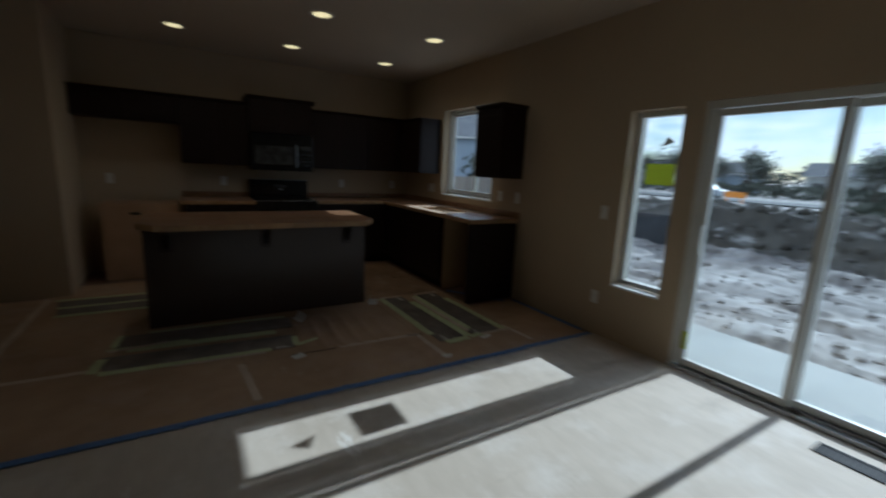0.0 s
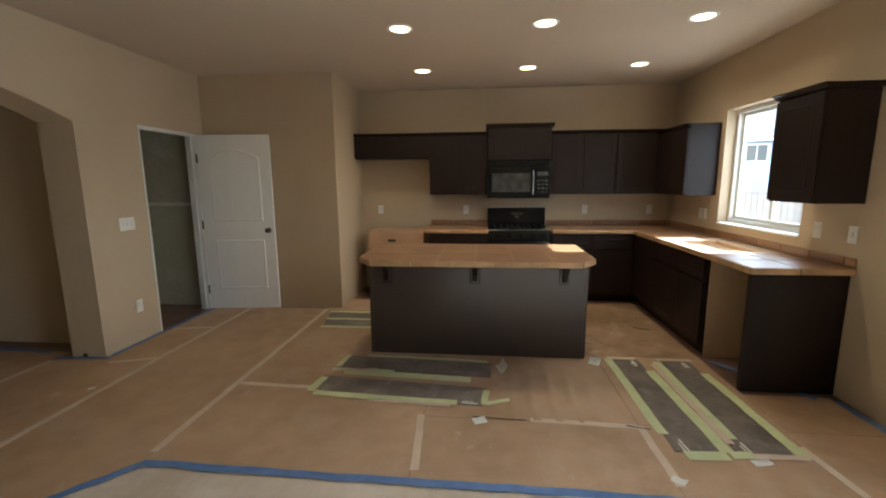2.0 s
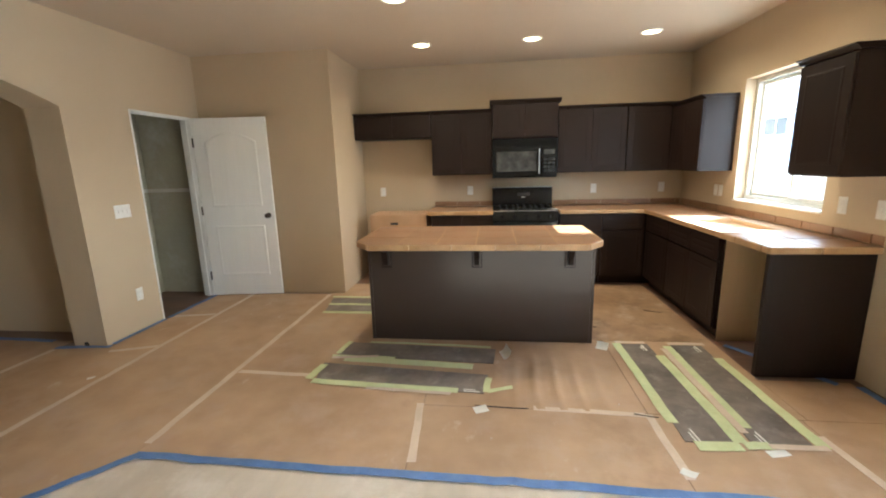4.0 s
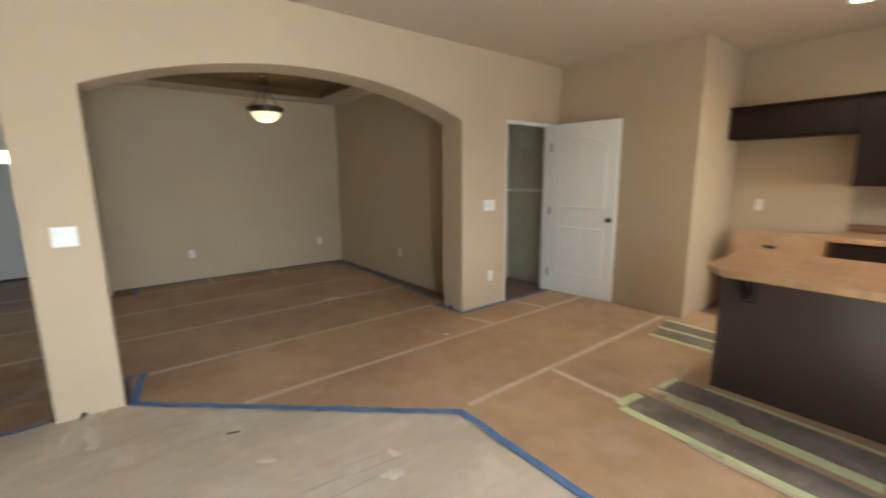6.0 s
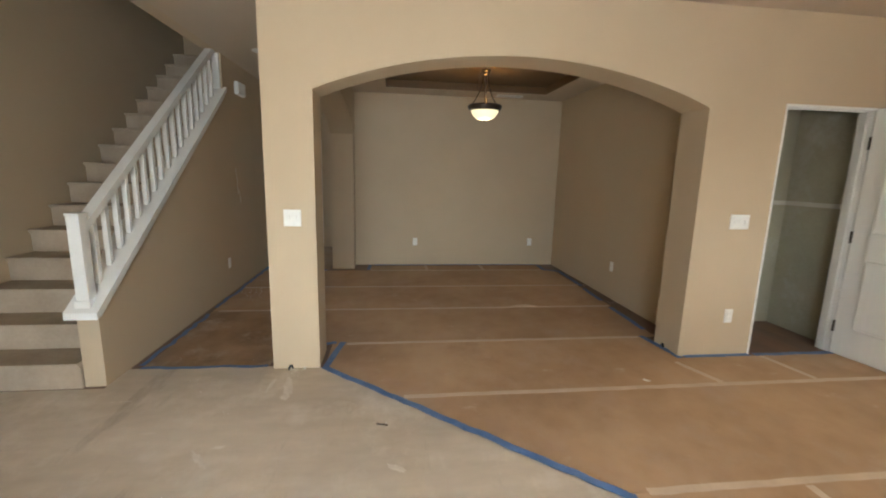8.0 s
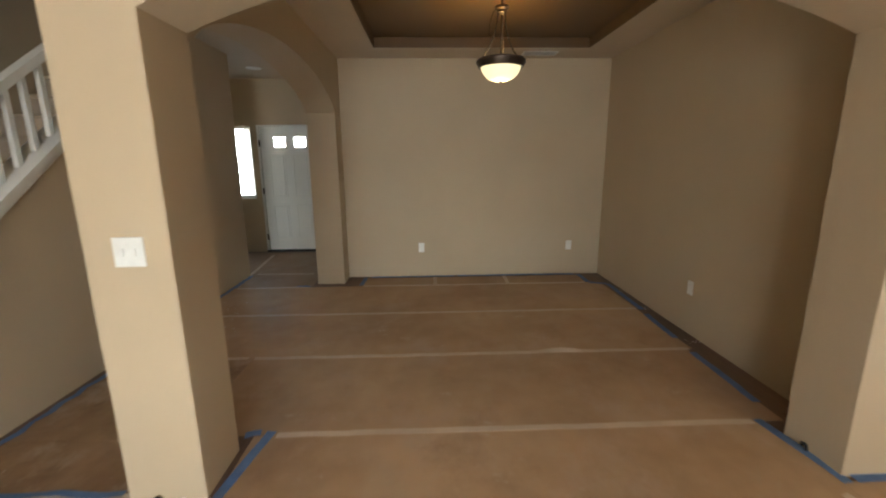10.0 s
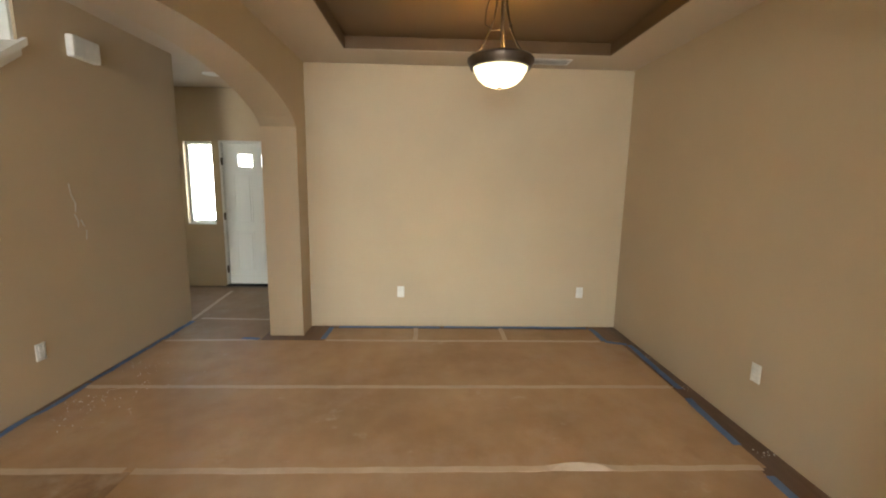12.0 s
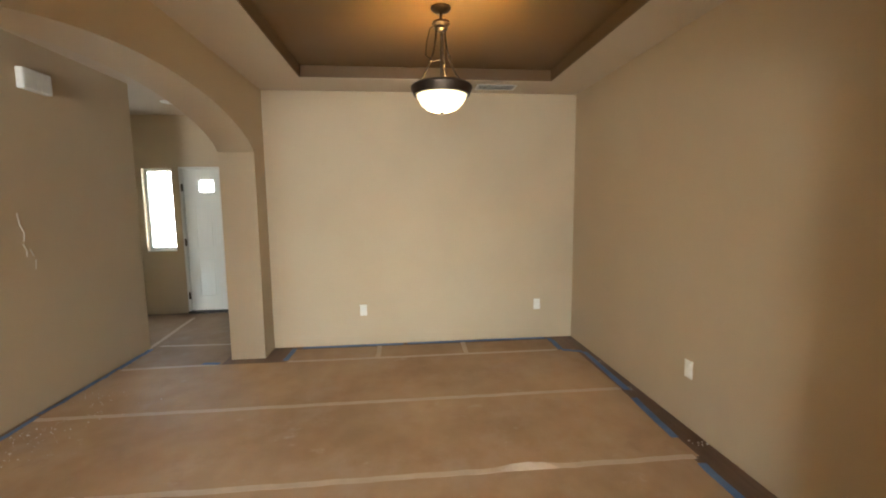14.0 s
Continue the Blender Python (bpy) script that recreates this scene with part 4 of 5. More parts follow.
part("body", boxes((MX0, MX1, MY + 0.03, YK - 0.004, 1.285, 1.753), bevel=0.004), BLACK, mw)
md = part("door", boxes((MX0 + 0.003, MX1 - 0.19, MY, MY + 0.029, 1.30, 1.665), bevel=0.006), BLACK, mw)
part("window", boxes((MX0 + 0.05, MX1 - 0.24, MY - 0.003, MY - 0.0005, 1.365, 1.60)), OVENGLASS, md, "dark window with film glare mottled into its colour")
# steel colour stands in for the bright highlight on a black handle
part("handle", boxes((MX1 - 0.221, MX1 - 0.209, MY - 0.035, MY - 0.0005, 1.335, 1.63), bevel=0.006), CHROME, md, "bowed handle, steel coloured for the highlight on black")
cp = part("control_panel", boxes((MX1 - 0.187, MX1 - 0.003, MY, MY + 0.029, 1.30, 1.665), bevel=0.004), BLACK, mw)
for i in range(4):
    for j in range(3):
        part("button", boxes((MX1 - 0.16 + 0.048 * j, MX1 - 0.125 + 0.048 * j, MY - 0.002, MY - 0.0004, 1.355 + 0.045 * i, 1.38 + 0.045 * i)), OVENGLASS, cp)
part("display", boxes((MX1 - 0.16, MX1 - 0.03, MY - 0.002, MY - 0.0004, 1.565, 1.615)), DARKGLASS, cp)
part("vent", boxes(*[(MX0 + 0.02, MX1 - 0.02, MY + 0.006, MY + 0.029, 1.672 + 0.022 * i, 1.688 + 0.022 * i) for i in range(3)]), BLACK, mw, "slotted top vent")

# cardboard box in the fridge space
cbx = thing("cardboard_box", "closed brown cardboard carton standing in the fridge space", "cardboard box")
part("carton", boxes((-0.66, 0.06, 5.98, 6.42, 0.006, 0.86), bevel=0.004), CARDBOARD, cbx)
part("flap", boxes((-0.655, 0.055, 5.985, 6.195, 0.8615, 0.866)), CARDBOARD, cbx)
part("flap", boxes((-0.655, 0.055, 6.205, 6.415, 0.8615, 0.868)), CARDBOARD, cbx)
# no hole is cut: a dark patch gives the shade inside it
part("hand_hole", boxes((-0.40, -0.30, 5.977, 5.9795, 0.74, 0.77)), DARK, cbx, "dark patch for the shade in a hand hole")


# ---------------------------------------------------------------- lamps
def can_light(x, y, z, energy, group):
    ob = thing("recessed_light", "lit round recessed ceiling light with white trim", "ceiling light", group)
    ob.location = (x, y, z)
    part("trim_ring", lathe(bmesh.new(), [(0.105, -0.001), (0.105, -0.006), (0.085, -0.010), (0.080, -0.004), (0.080, -0.001)], 28), WHITE, ob, "white trim", True)
    part("lens", lathe(bmesh.new(), [(0.079, -0.004), (0.05, -0.006), (0, -0.007)], 28), CANGLOW, ob, "glowing warm lens", True)
    if energy:
        down_lamp("can_lamp", x, y, z - 0.02, energy, 0.14)


for x in (0.14, 1.285, 2.445):
    for y in (4.265, 5.55):
        can_light(x, y, CZ, 0.70, "kitchen ceiling lights")


def off_light(x, y):
    ob = thing("recessed_light", "unlit white round recessed ceiling light", "ceiling light", "hall ceiling lights")
    ob.location = (x, y, CZ)
    part("trim_ring", lathe(bmesh.new(), [(0.10, -0.001), (0.10, -0.006), (0.08, -0.010), (0.075, -0.004), (0.075, -0.001)], 28), WHITE, ob, "white trim", True)
    part("lens", lathe(bmesh.new(), [(0.074, -0.004), (0.05, -0.006), (0, -0.007)], 28), PLATE, ob, "", True)


off_light(-4.42, 0.12)
off_light(-6.95, -0.36)

LX, LY = -4.42, 2.588
lamp = thing("pendant_lamp", "lit frosted glass bowl pendant with dark bronze rim and rods", "pendant lamp")
lamp.location = (LX, LY, 0)
part("canopy", lathe(bmesh.new(), [(0.065, TZ - 0.001), (0.065, TZ - 0.012), (0.045, TZ - 0.028), (0.014, TZ - 0.035), (0, TZ - 0.036)], 28), BRONZE, lamp, smooth=True)
part("stem", tube(bmesh.new(), (0, 0, 2.62), (0, 0, TZ - 0.03), 0.009), BRONZE, lamp, smooth=True)
part("hub", lathe(bmesh.new(), [(0, 2.66), (0.02, 2.655), (0.055, 2.645), (0.06, 2.63), (0.04, 2.612), (0.045, 2.60), (0.02, 2.585), (0, 2.583)], 28), BRONZE, lamp, smooth=True)
part("centre_rod", tube(bmesh.new(), (0, 0, 2.24), (0, 0, 2.60), 0.008), BRONZE, lamp, smooth=True)
for k in range(3):
    a = math.radians(40 + 120 * k)
    c, s = math.cos(a), math.sin(a)
    bend = [(0.032, 2.60), (0.036, 2.54), (0.052, 2.46), (0.086, 2.37), (0.125, 2.30), (0.168, 2.25)]
    bm = bmesh.new()
    for (ra, za), (rb, zb) in zip(bend, bend[1:]):
        tube(bm, (ra * c, ra * s, za), (rb * c, rb * s, zb), 0.006, seg=10)
    rod = part("rod", bm, BRONZE, lamp, smooth=True)
    part("finial", lathe(bmesh.new(), [(0, 0.02), (0.010, 0.01), (0.010, -0.01), (0, -0.02)], 12, (0.068 * c, 0.068 * s, 2.415)), BRONZE, rod, smooth=True)
part("rim", lathe(bmesh.new(), [(0.165, 2.256), (0.188, 2.256), (0.199, 2.245), (0.199, 2.228), (0.188, 2.212), (0.182, 2.194), (0.169, 2.190), (0.165, 2.256)], 48), BRONZE, lamp, "dark bronze rim", True)
part("bowl", lathe(bmesh.new(), [(0.166, 2.215), (0.158, 2.18), (0.136, 2.138), (0.102, 2.108), (0.06, 2.092), (0, 2.087), (0.0, 2.093), (0.058, 2.098), (0.098, 2.114), (0.130, 2.143), (0.152, 2.182), (0.160, 2.215)], 48), BOWLGLOW, lamp, "glowing frosted glass bowl", True)
part("bottom_finial", lathe(bmesh.new(), [(0, 2.090), (0.014, 2.086), (0.012, 2.077), (0, 2.072)], 16), BRONZE, lamp, smooth=True)
bm = bmesh.new()
loose = [(0.03, -0.02, 2.63), (0.02, -0.07, 2.60), (0.0, -0.095, 2.52), (0.0, -0.10, 2.44), (0.02, -0.05, 2.40), (0.02, -0.01, 2.41)]
for p, q in zip(loose, loose[1:]):
    tube(bm, p, q, 0.003, seg=8)
part("cord", bm, BRONZE, lamp, "loose dark lamp cord", True)
point_lamp("pendant_light", LX, LY + 0.03, 2.16, 0.68, 0.05, (1.0, 0.74, 0.37))
point_lamp("pendant_bowl_light", LX, LY, 2.02, 0.18, 0.04, (1.0, 0.76, 0.44))


# ---------------------------------------------------------------- wall plates and small fixtures
def outlet(at, label="white duplex outlet plate on tan wall", toggles=0, w=0.072, h=0.117):
    """A wall plate with its face towards -y of its own pose."""
    ob = thing("light_switch" if toggles else "wall_outlet", label, "light switch" if toggles else "wall outlet", "wall plates", at=at)
    part("plate", boxes((-w / 2, w / 2, -0.006, -0.0005, -h / 2, h / 2), bevel=0.0025), PLATE, ob)
    if toggles:
        for k in range(toggles):
            x = (k - (toggles - 1) / 2) * 0.046
            part("toggle", boxes((x - 0.007, x + 0.007, -0.014, -0.0065, -0.016, 0.016), bevel=0.002), PLATE, ob)
    else:
        for z in (-0.024, 0.024):
            part("socket", boxes((-0.017, 0.017, -0.009, -0.0065, z - 0.016, z + 0.016), bevel=0.004), PLATE, ob)
    return ob


for x in (-0.612, 0.585, 2.18, 3.015):
    outlet(pose(x, YK, 1.12))
for y, z in ((5.60, 1.13), (4.03, 1.13), (2.585, 0.34)):
    outlet(pose(XR, y, z, 0, 0, -90))
outlet(pose(XR, 5.695, 1.13, 0, 0, -90), "white switch plate above the worktop", 1)
outlet(pose(XR, 3.73, 1.13, 0, 0, -90), "white switch plate beside the cabinet", 1)
outlet(pose(XR, 2.585, 1.10, 0, 0, -90), "white switch plate beside the narrow window", 1)
outlet(pose(XA, 0.827, 1.125, 0, 0, 90), "white two-toggle switch plate on the arch pier", 2, 0.118)
outlet(pose(XA, 4.275, 1.135, 0, 0, 90), "white three-toggle switch plate beside the closet", 3, 0.165)
outlet(pose(XA, 4.30, 0.35, 0, 0, 90))
outlet(pose(XD, 1.885, 0.377, 0, 0, 90))
outlet(pose(XD, 3.779, 0.382, 0, 0, 90))
outlet(pose(-4.118, YD, 0.395))
outlet(pose(-4.47, YH, 0.37, 0, 0, 180))
chime = thing("door_chime", "white plastic door chime box high on the hall wall", "door chime")
part("case", boxes((-5.20, -4.95, YH + 0.001, YH + 0.055, 2.34, 2.49), bevel=0.012), PLATE, chime)
part("grille", boxes(*[(-5.20 + 0.02, -4.97, YH + 0.0555, YH + 0.057, 2.365 + 0.02 * i, 2.372 + 0.02 * i) for i in range(5)]), PLATE, chime)
register = thing("ceiling_vent", "small metal ceiling air vent in the dining rim", "air vent")
part("frame", boxes((-5.89, -5.72, 3.06, 3.08, DZ - 0.008, DZ - 0.001), (-5.89, -5.72, 3.43, 3.45, DZ - 0.008, DZ - 0.001), (-5.89, -5.875, 3.08, 3.43, DZ - 0.008, DZ - 0.001), (-5.735, -5.72, 3.08, 3.43, DZ - 0.008, DZ - 0.001)), PLATE, register)
# dark sheet under the ceiling stands for the shade in the duct
part("opening", boxes((-5.875, -5.735, 3.08, 3.43, DZ - 0.003, DZ - 0.001)), DARK, register)
for k in range(6):
    part("slat", boxes((-5.875 + 0.024 * k, -5.866 + 0.024 * k, 3.081, 3.429, DZ - 0.007, DZ - 0.0035)), CHROME, register)
fvent = thing("floor_vent", "dark metal floor register by the patio door", "air vent")
part("frame", pierced(bmesh.new(), "z", 0.001, 0.006, (2.99, 3.12), (0.58, 0.88), [(3.01, 3.10, 0.60, 0.86)]), IRON, fvent)
# floor is not cut; this dark sheet paints the shade below the slats
part("opening", boxes((3.01, 3.10, 0.60, 0.86, 0.0012, 0.002)), DARK, fvent)
for k in range(10):
    part("slat", boxes((3.01, 3.10, 0.606 + 0.025 * k, 0.618 + 0.025 * k, 0.0022, 0.005)), IRON, fvent)


# ---------------------------------------------------------------- floor protection
def sheet(label, pts, mat=None):
    return solo("floor_paper", prism(bmesh.new(), pts, "z", 0.0012, 0.0045), mat or PAPER, label, "floor paper", "kraft paper sheets")


def rect(x0, x1, y0, y1):
    return [(x0, y0), (x1, y0), (x1, y1), (x0, y1)]


dining = "brown kraft paper sheet protecting the dining floor"
kitch = "brown kraft paper sheet protecting the kitchen floor"
G = 0.002
sheet(dining, rect(-5.95, -5.62 - G, 1.18, 2.05 - G))
sheet(dining, rect(-5.95, -5.62 - G, 2.05 + G, 2.93 - G))
sheet(dining, rect(-5.95, -5.62 - G, 2.93 + G, 3.87))
sheet(dining, rect(-5.62 + G, -4.70 - G, -0.31, 4.04))
sheet(dining, rect(-4.70 + G, -3.79 - G, -0.31, 4.03))
sheet(dining, rect(-3.79 + G, -2.87 - G, 0.64 + G, 3.98))
sheet("worn brown kraft paper in the hall", rect(-3.79 + G, -2.87 - G, -0.31, 0.64 - G), WORN)
sheet("brown kraft paper sheet protecting the hall floor", rect(-2.87 + G, -2.50, -0.29, 0.61), WORN)
sheet(dining, [(-2.87 + G, 1.02), (-2.42, 1.02), (-1.97 - G, 1.535), (-1.97 - G, 3.86), (-2.87 + G, 3.86)])
sheet(kitch, [(-1.97 + G, 1.54), (-1.03 - G, 2.59), (-1.03 - G, 5.42), (-1.97 + G, 5.42)])
sheet(kitch, rect(-2.41, -1.97 - G, 3.86 + G, 5.42))
sheet(kitch, rect(-1.03 + G, 0.44 - G, 2.61, 3.54 - G))
sheet(kitch, rect(0.44 + G, 1.78 - G, 2.59, 3.205 - G))
sheet(kitch, rect(1.78 + G, 2.61 - G, 2.57, 3.205 - G))
sheet(kitch, rect(2.61 + G, 3.20, 2.57, 3.205 - G))
sheet(kitch, rect(-1.03 + G, 0.44 - G, 3.54 + G, 5.85))
bm = bmesh.new()
nx, ny = 64, 40
top_v = [[bm.verts.new((0.442 + (1.336 if 3.207 + 2.643 * j / ny < 4.24 else 1.256) * i / nx, 3.207 + 2.643 * j / ny, 0.0045 + 0.017 * max(0.0, math.sin(i * 0.95 + 0.6 * math.sin(j * 0.5))) * max(0.0, 1 - abs(i - 36) / 26) * max(0.0, 1 - abs(j - 5.5) / 7.0))) for j in range(ny + 1)] for i in range(nx + 1)]
for i in range(nx):
    for j in range(ny):
        bm.faces.new((top_v[i][j], top_v[i + 1][j], top_v[i + 1][j + 1], top_v[i][j + 1]))
solo("floor_paper", bm, PAPER, "brown kraft paper sheet with ripples before the island", "floor paper", "kraft paper sheets", smooth=True)
sheet(kitch, rect(1.78 + G, 2.64, 3.205 + G, 4.25 - G))
sheet("darker mottled brown kraft paper between island and counter", rect(1.70, 2.64, 4.25 + G, 5.85), WORN)
sheet(kitch, rect(2.64 + 2 * G, 3.20, 3.205 + G, 3.655))
sheet("dusty brown kraft paper in the entry", rect(-6.25 + G, -5.62 - G, -0.33, 0.58), PAPERGREY)
sheet("dusty brown kraft paper in the entry", rect(-7.60, -6.25 - G, -1.15, 0.58), PAPERGREY)


def tape(a, b, w, mat, label, group, z=0.0046, wob=0.004, lift=()):
    """A strip of tape along a line, with slightly uneven edges; lift gives (place along it, height) of a loose fold."""
    a, b = Vector((*a, 0)), Vector((*b, 0))
    d = (b - a).normalized()
    s = Vector((-d.y, d.x, 0))
    length = (b - a).length
    n = max(2, int(length / 0.09))
    bm = bmesh.new()
    rows = []
    for i in range(n + 1):
        p = a + d * length * i / n
        off = random.uniform(-wob, wob)
        up = 0.0
        for place, high in lift:
            up += high * max(0.0, 1 - ((i / n - place) * length / 0.16) ** 2)
        rows.append([bm.verts.new(p + s * (side * w / 2 + off + random.uniform(-wob, wob) * 0.4) + Vector((0, 0, z + up * (1 if side > 0 else 0.25) + h))) for side in (-1, 1) for h in (0, 0.0014)])
    for p, q in zip(rows, rows[1:]):
        for i, j in ((0, 2), (2, 3), (3, 1), (1, 0)):
            bm.faces.new((p[i], p[j], q[j], q[i]))
    for p in (rows[0], rows[-1]):
        bm.faces.new((p[0], p[2], p[3], p[1]))
    bmesh.ops.recalc_face_normals(bm, faces=bm.faces)
    return solo("masking_tape", bm, mat, label, "masking tape", group)


blue, beige, green = "blue painter's tape along the paper edge", "beige masking tape over a paper seam", "pale green masking tape holding vinyl planks"
blue_count = 0
for a, b in (((3.22, 2.56), (-1.02, 2.625)), ((-0.99, 2.63), (-2.43, 1.01)), ((-2.44, 1.03), (-2.90, 1.11)), ((-2.50, -0.29), (-2.48, 0.60)),
             ((-2.54, -0.31), (-3.05, -0.30)), ((-3.06, -0.30), (-3.7, -0.31)), ((-3.9, -0.315), (-4.75, -0.315)), ((-4.78, -0.315), (-5.6, -0.325)), ((-5.62, -0.325), (-6.15, -0.335)),
             ((-2.88, 3.83), (-2.40, 3.885)), ((-2.425, 3.93), (-2.425, 4.53)), ((-2.425, 4.58), (-2.425, 5.33)),
             ((-5.52, 4.10), (-4.66, 4.075)), ((-4.52, 4.045), (-3.98, 4.005)), ((-3.72, 3.99), (-3.05, 3.965)), ((-5.97, 3.90), (-5.62, 3.90)), ((-5.60, 3.90), (-5.53, 4.08)),
             ((-5.99, 1.25), (-5.99, 2.3)), ((-5.99, 2.34), (-5.99, 3.85)), ((-5.97, 1.17), (-5.64, 1.17)), ((-5.64, 0.56), (-5.66, 0.40)), ((-2.87, 0.97), (-2.89, 1.05)),
             ((2.70, 4.2), (3.1, 3.62)), ((3.215, 3.60), (3.215, 2.66))):
    in_hall = a[1] < -0.28 and a[0] > -5.61
    blue_count += 1
    tape(a, b, 0.034 if in_hall else 0.05, BLUE, blue, "blue tape", z=0.0066 + 0.0016 * (blue_count % 3), wob=0.014 if in_hall else 0.006)
for a, b in (((-5.62, 1.2), (-5.62, 3.86)), ((-4.70, -0.30), (-4.70, 4.02)), ((-2.87, 1.14), (-2.87, 3.80)),
             ((-1.97, 1.60), (-1.97, 5.40)), ((-1.03, 2.72), (-1.03, 5.40)), ((-1.0, 3.545), (-0.41, 3.52)), ((0.46, 2.69), (0.42, 3.22)), ((1.12, 3.215), (1.76, 3.19)),
             ((1.78, 3.20), (1.79, 2.68)), ((2.60, 3.06), (2.63, 2.68)), ((-5.98, 2.05), (-5.64, 2.05)), ((-5.97, 2.94), (-5.64, 2.93)), ((-2.34, 3.80), (-2.0, 3.92)), ((-2.40, 4.62), (-2.0, 4.70)),
             ((-5.60, -0.28), (-5.63, 0.56)), ((-6.25, -0.30), (-6.22, 0.45)), ((-5.66, -0.31), (-7.4, -0.50)), ((-3.79, -0.25), (-3.80, 0.6))):
    tape(a, b, 0.045, BEIGE, beige, "seam tape")
tape((-3.79, 0.65), (-3.79, 4.0), 0.045, BEIGE, "beige masking tape lifting off a paper seam", "seam tape", lift=((0.70, 0.025),))


def plank(pts, label="loose grey vinyl floor plank"):
    bm = prism(bmesh.new(), pts, "z", 0.0047, 0.0095)
    return solo("vinyl_plank", bm, MAT, label, "vinyl plank", "taped vinyl planks")


# planks before the island
plank([(-0.33, 4.09), (-0.36, 3.84), (0.88, 3.775), (0.90, 4.02)])
plank([(-0.41, 3.71), (-0.37, 3.43), (0.815, 3.355), (0.842, 3.60)])
tg = "green tape"
for a, b, w in (((-0.16, 4.10), (0.55, 4.075), 0.03), ((0.50, 4.08), (0.86, 4.045), 0.035), ((-0.39, 3.825), (0.12, 3.815), 0.04), ((-0.27, 3.785), (0.73, 3.715), 0.085), ((-0.39, 3.435), (0.18, 3.40), 0.065), ((0.16, 3.405), (0.645, 3.375), 0.06),
                ((-0.425, 3.46), (-0.40, 3.68), 0.06), ((-0.36, 3.87), (-0.33, 4.10), 0.045), ((0.83, 3.37), (0.845, 3.56), 0.045), ((0.84, 3.375), (1.01, 3.45), 0.04)):
    tape(a, b, w, GREEN, green, tg, z=0.0100)
tape((0.02, 3.372), (0.60, 3.335), 0.035, BEIGE, "beige masking tape along a vinyl plank", "seam tape", z=0.0100)
tape((-0.38, 3.79), (-0.02, 3.835), 0.035, BEIGE, "beige masking tape along a vinyl plank", "seam tape", z=0.0118)
# planks beside the window counter
plank([(1.90, 4.18), (2.115, 4.19), (2.135, 2.965), (1.885, 2.96)])
plank([(2.285, 4.18), (2.52, 4.175), (2.51, 2.955), (2.215, 2.96)])
for a, b, w in (((1.875, 4.19), (1.885, 3.12), 0.065), ((2.135, 3.98), (2.165, 2.965), 0.07), ((2.255, 4.15), (2.255, 3.10), 0.065), ((2.535, 3.96), (2.55, 2.95), 0.065), ((1.925, 2.925), (2.15, 2.935), 0.075), ((2.17, 2.945), (2.30, 2.955), 0.06)):
    tape(a, b, w, GREEN, green, tg, z=0.0100)
for a, b, w in (((1.87, 4.205), (2.10, 4.21), 0.04), ((2.27, 4.195), (2.55, 4.20), 0.045), ((2.205, 4.10), (2.225, 3.05), 0.045), ((2.29, 2.945), (2.57, 2.95), 0.04)):
    tape(a, b, w, BEIGE, "beige masking tape along a vinyl plank", "seam tape", z=0.0118)
for x, y, rz in ((0.74, 3.39, -4), (1.94, 3.02, 95), (2.275, 3.02, 95), (2.05, 4.12, 95), (2.45, 4.12, 95)):
    solo("plank_print", boxes((-0.06, 0.05, -0.022, -0.012, 0, 0.0006), (-0.06, 0.02, 0.0, 0.008, 0, 0.0006)), DUST, "small white printed lines on a vinyl plank", "printing", "plank printing").matrix_world = pose(x, y, 0.0096, 0, 0, rz)
# torn paper edges
for a, b, w in (((0.76, 3.222), (1.09, 3.202), 0.009), ((1.70, 3.195), (1.83, 3.165), 0.008), ((1.70, 4.55), (1.80, 4.54), 0.012), ((2.36, 5.0), (2.50, 4.93), 0.012)):
    tape(a, b, w, DARK, "dark torn edge of the kraft paper", "torn paper edges", z=0.006, wob=0.006)
# planks behind the island
plank([(-0.93, 5.26), (-0.86, 4.84), (-0.20, 4.84), (-0.25, 5.26)])
for a, b, w in (((-0.95, 5.30), (-0.2, 5.30), 0.05), ((-0.90, 5.05), (-0.2, 5.05), 0.05), ((-0.87, 4.80), (-0.2, 4.80), 0.06)):
    tape(a, b, w, GREEN, green, tg, z=0.0100)


def scrap(x, y, w, d, rz, curl=0.02, label="small white paper scrap lying on the floor"):
    bm = bmesh.new()
    n = 6
    rows = [[bm.verts.new((w * (i / n - 0.5), d * s, curl * (i / n) ** 3 + 0.0005 + h)) for s in (-0.5, 0.5) for h in (0, 0.0012)] for i in range(n + 1)]
    for p, q in zip(rows, rows[1:]):
        for i, j in ((0, 2), (2, 3), (3, 1), (1, 0)):
            bm.faces.new((p[i], p[j], q[j], q[i]))
    for p in (rows[0], rows[-1]):
        bm.faces.new((p[0], p[2], p[3], p[1]))
    bmesh.ops.recalc_face_normals(bm, faces=bm.faces)
    ob = solo("paper_scrap", bm, PLATE, label, "paper scrap", "floor scraps")
    ob.matrix_world = pose(x, y, 0.0048, 0, 0, rz)
    return ob


scrap(0.80, 3.18, 0.085, 0.07, 20, 0.004)
scrap(0.97, 3.93, 0.06, 0.14, 15, 0.06, "white curled paper scrap on a vinyl plank")
scrap(1.74, 4.10, 0.06, 0.09, 60, 0.04)
scrap(2.30, 2.90, 0.10, 0.05, 10, 0.006)
scrap(1.80, 2.72, 0.07, 0.05, -40, 0.01)
scrap(-2.06, 3.37, 0.05, 0.03, 30, 0.006)
scrap(-2.43, 0.88, 0.09, 0.02, 5, 0.01)


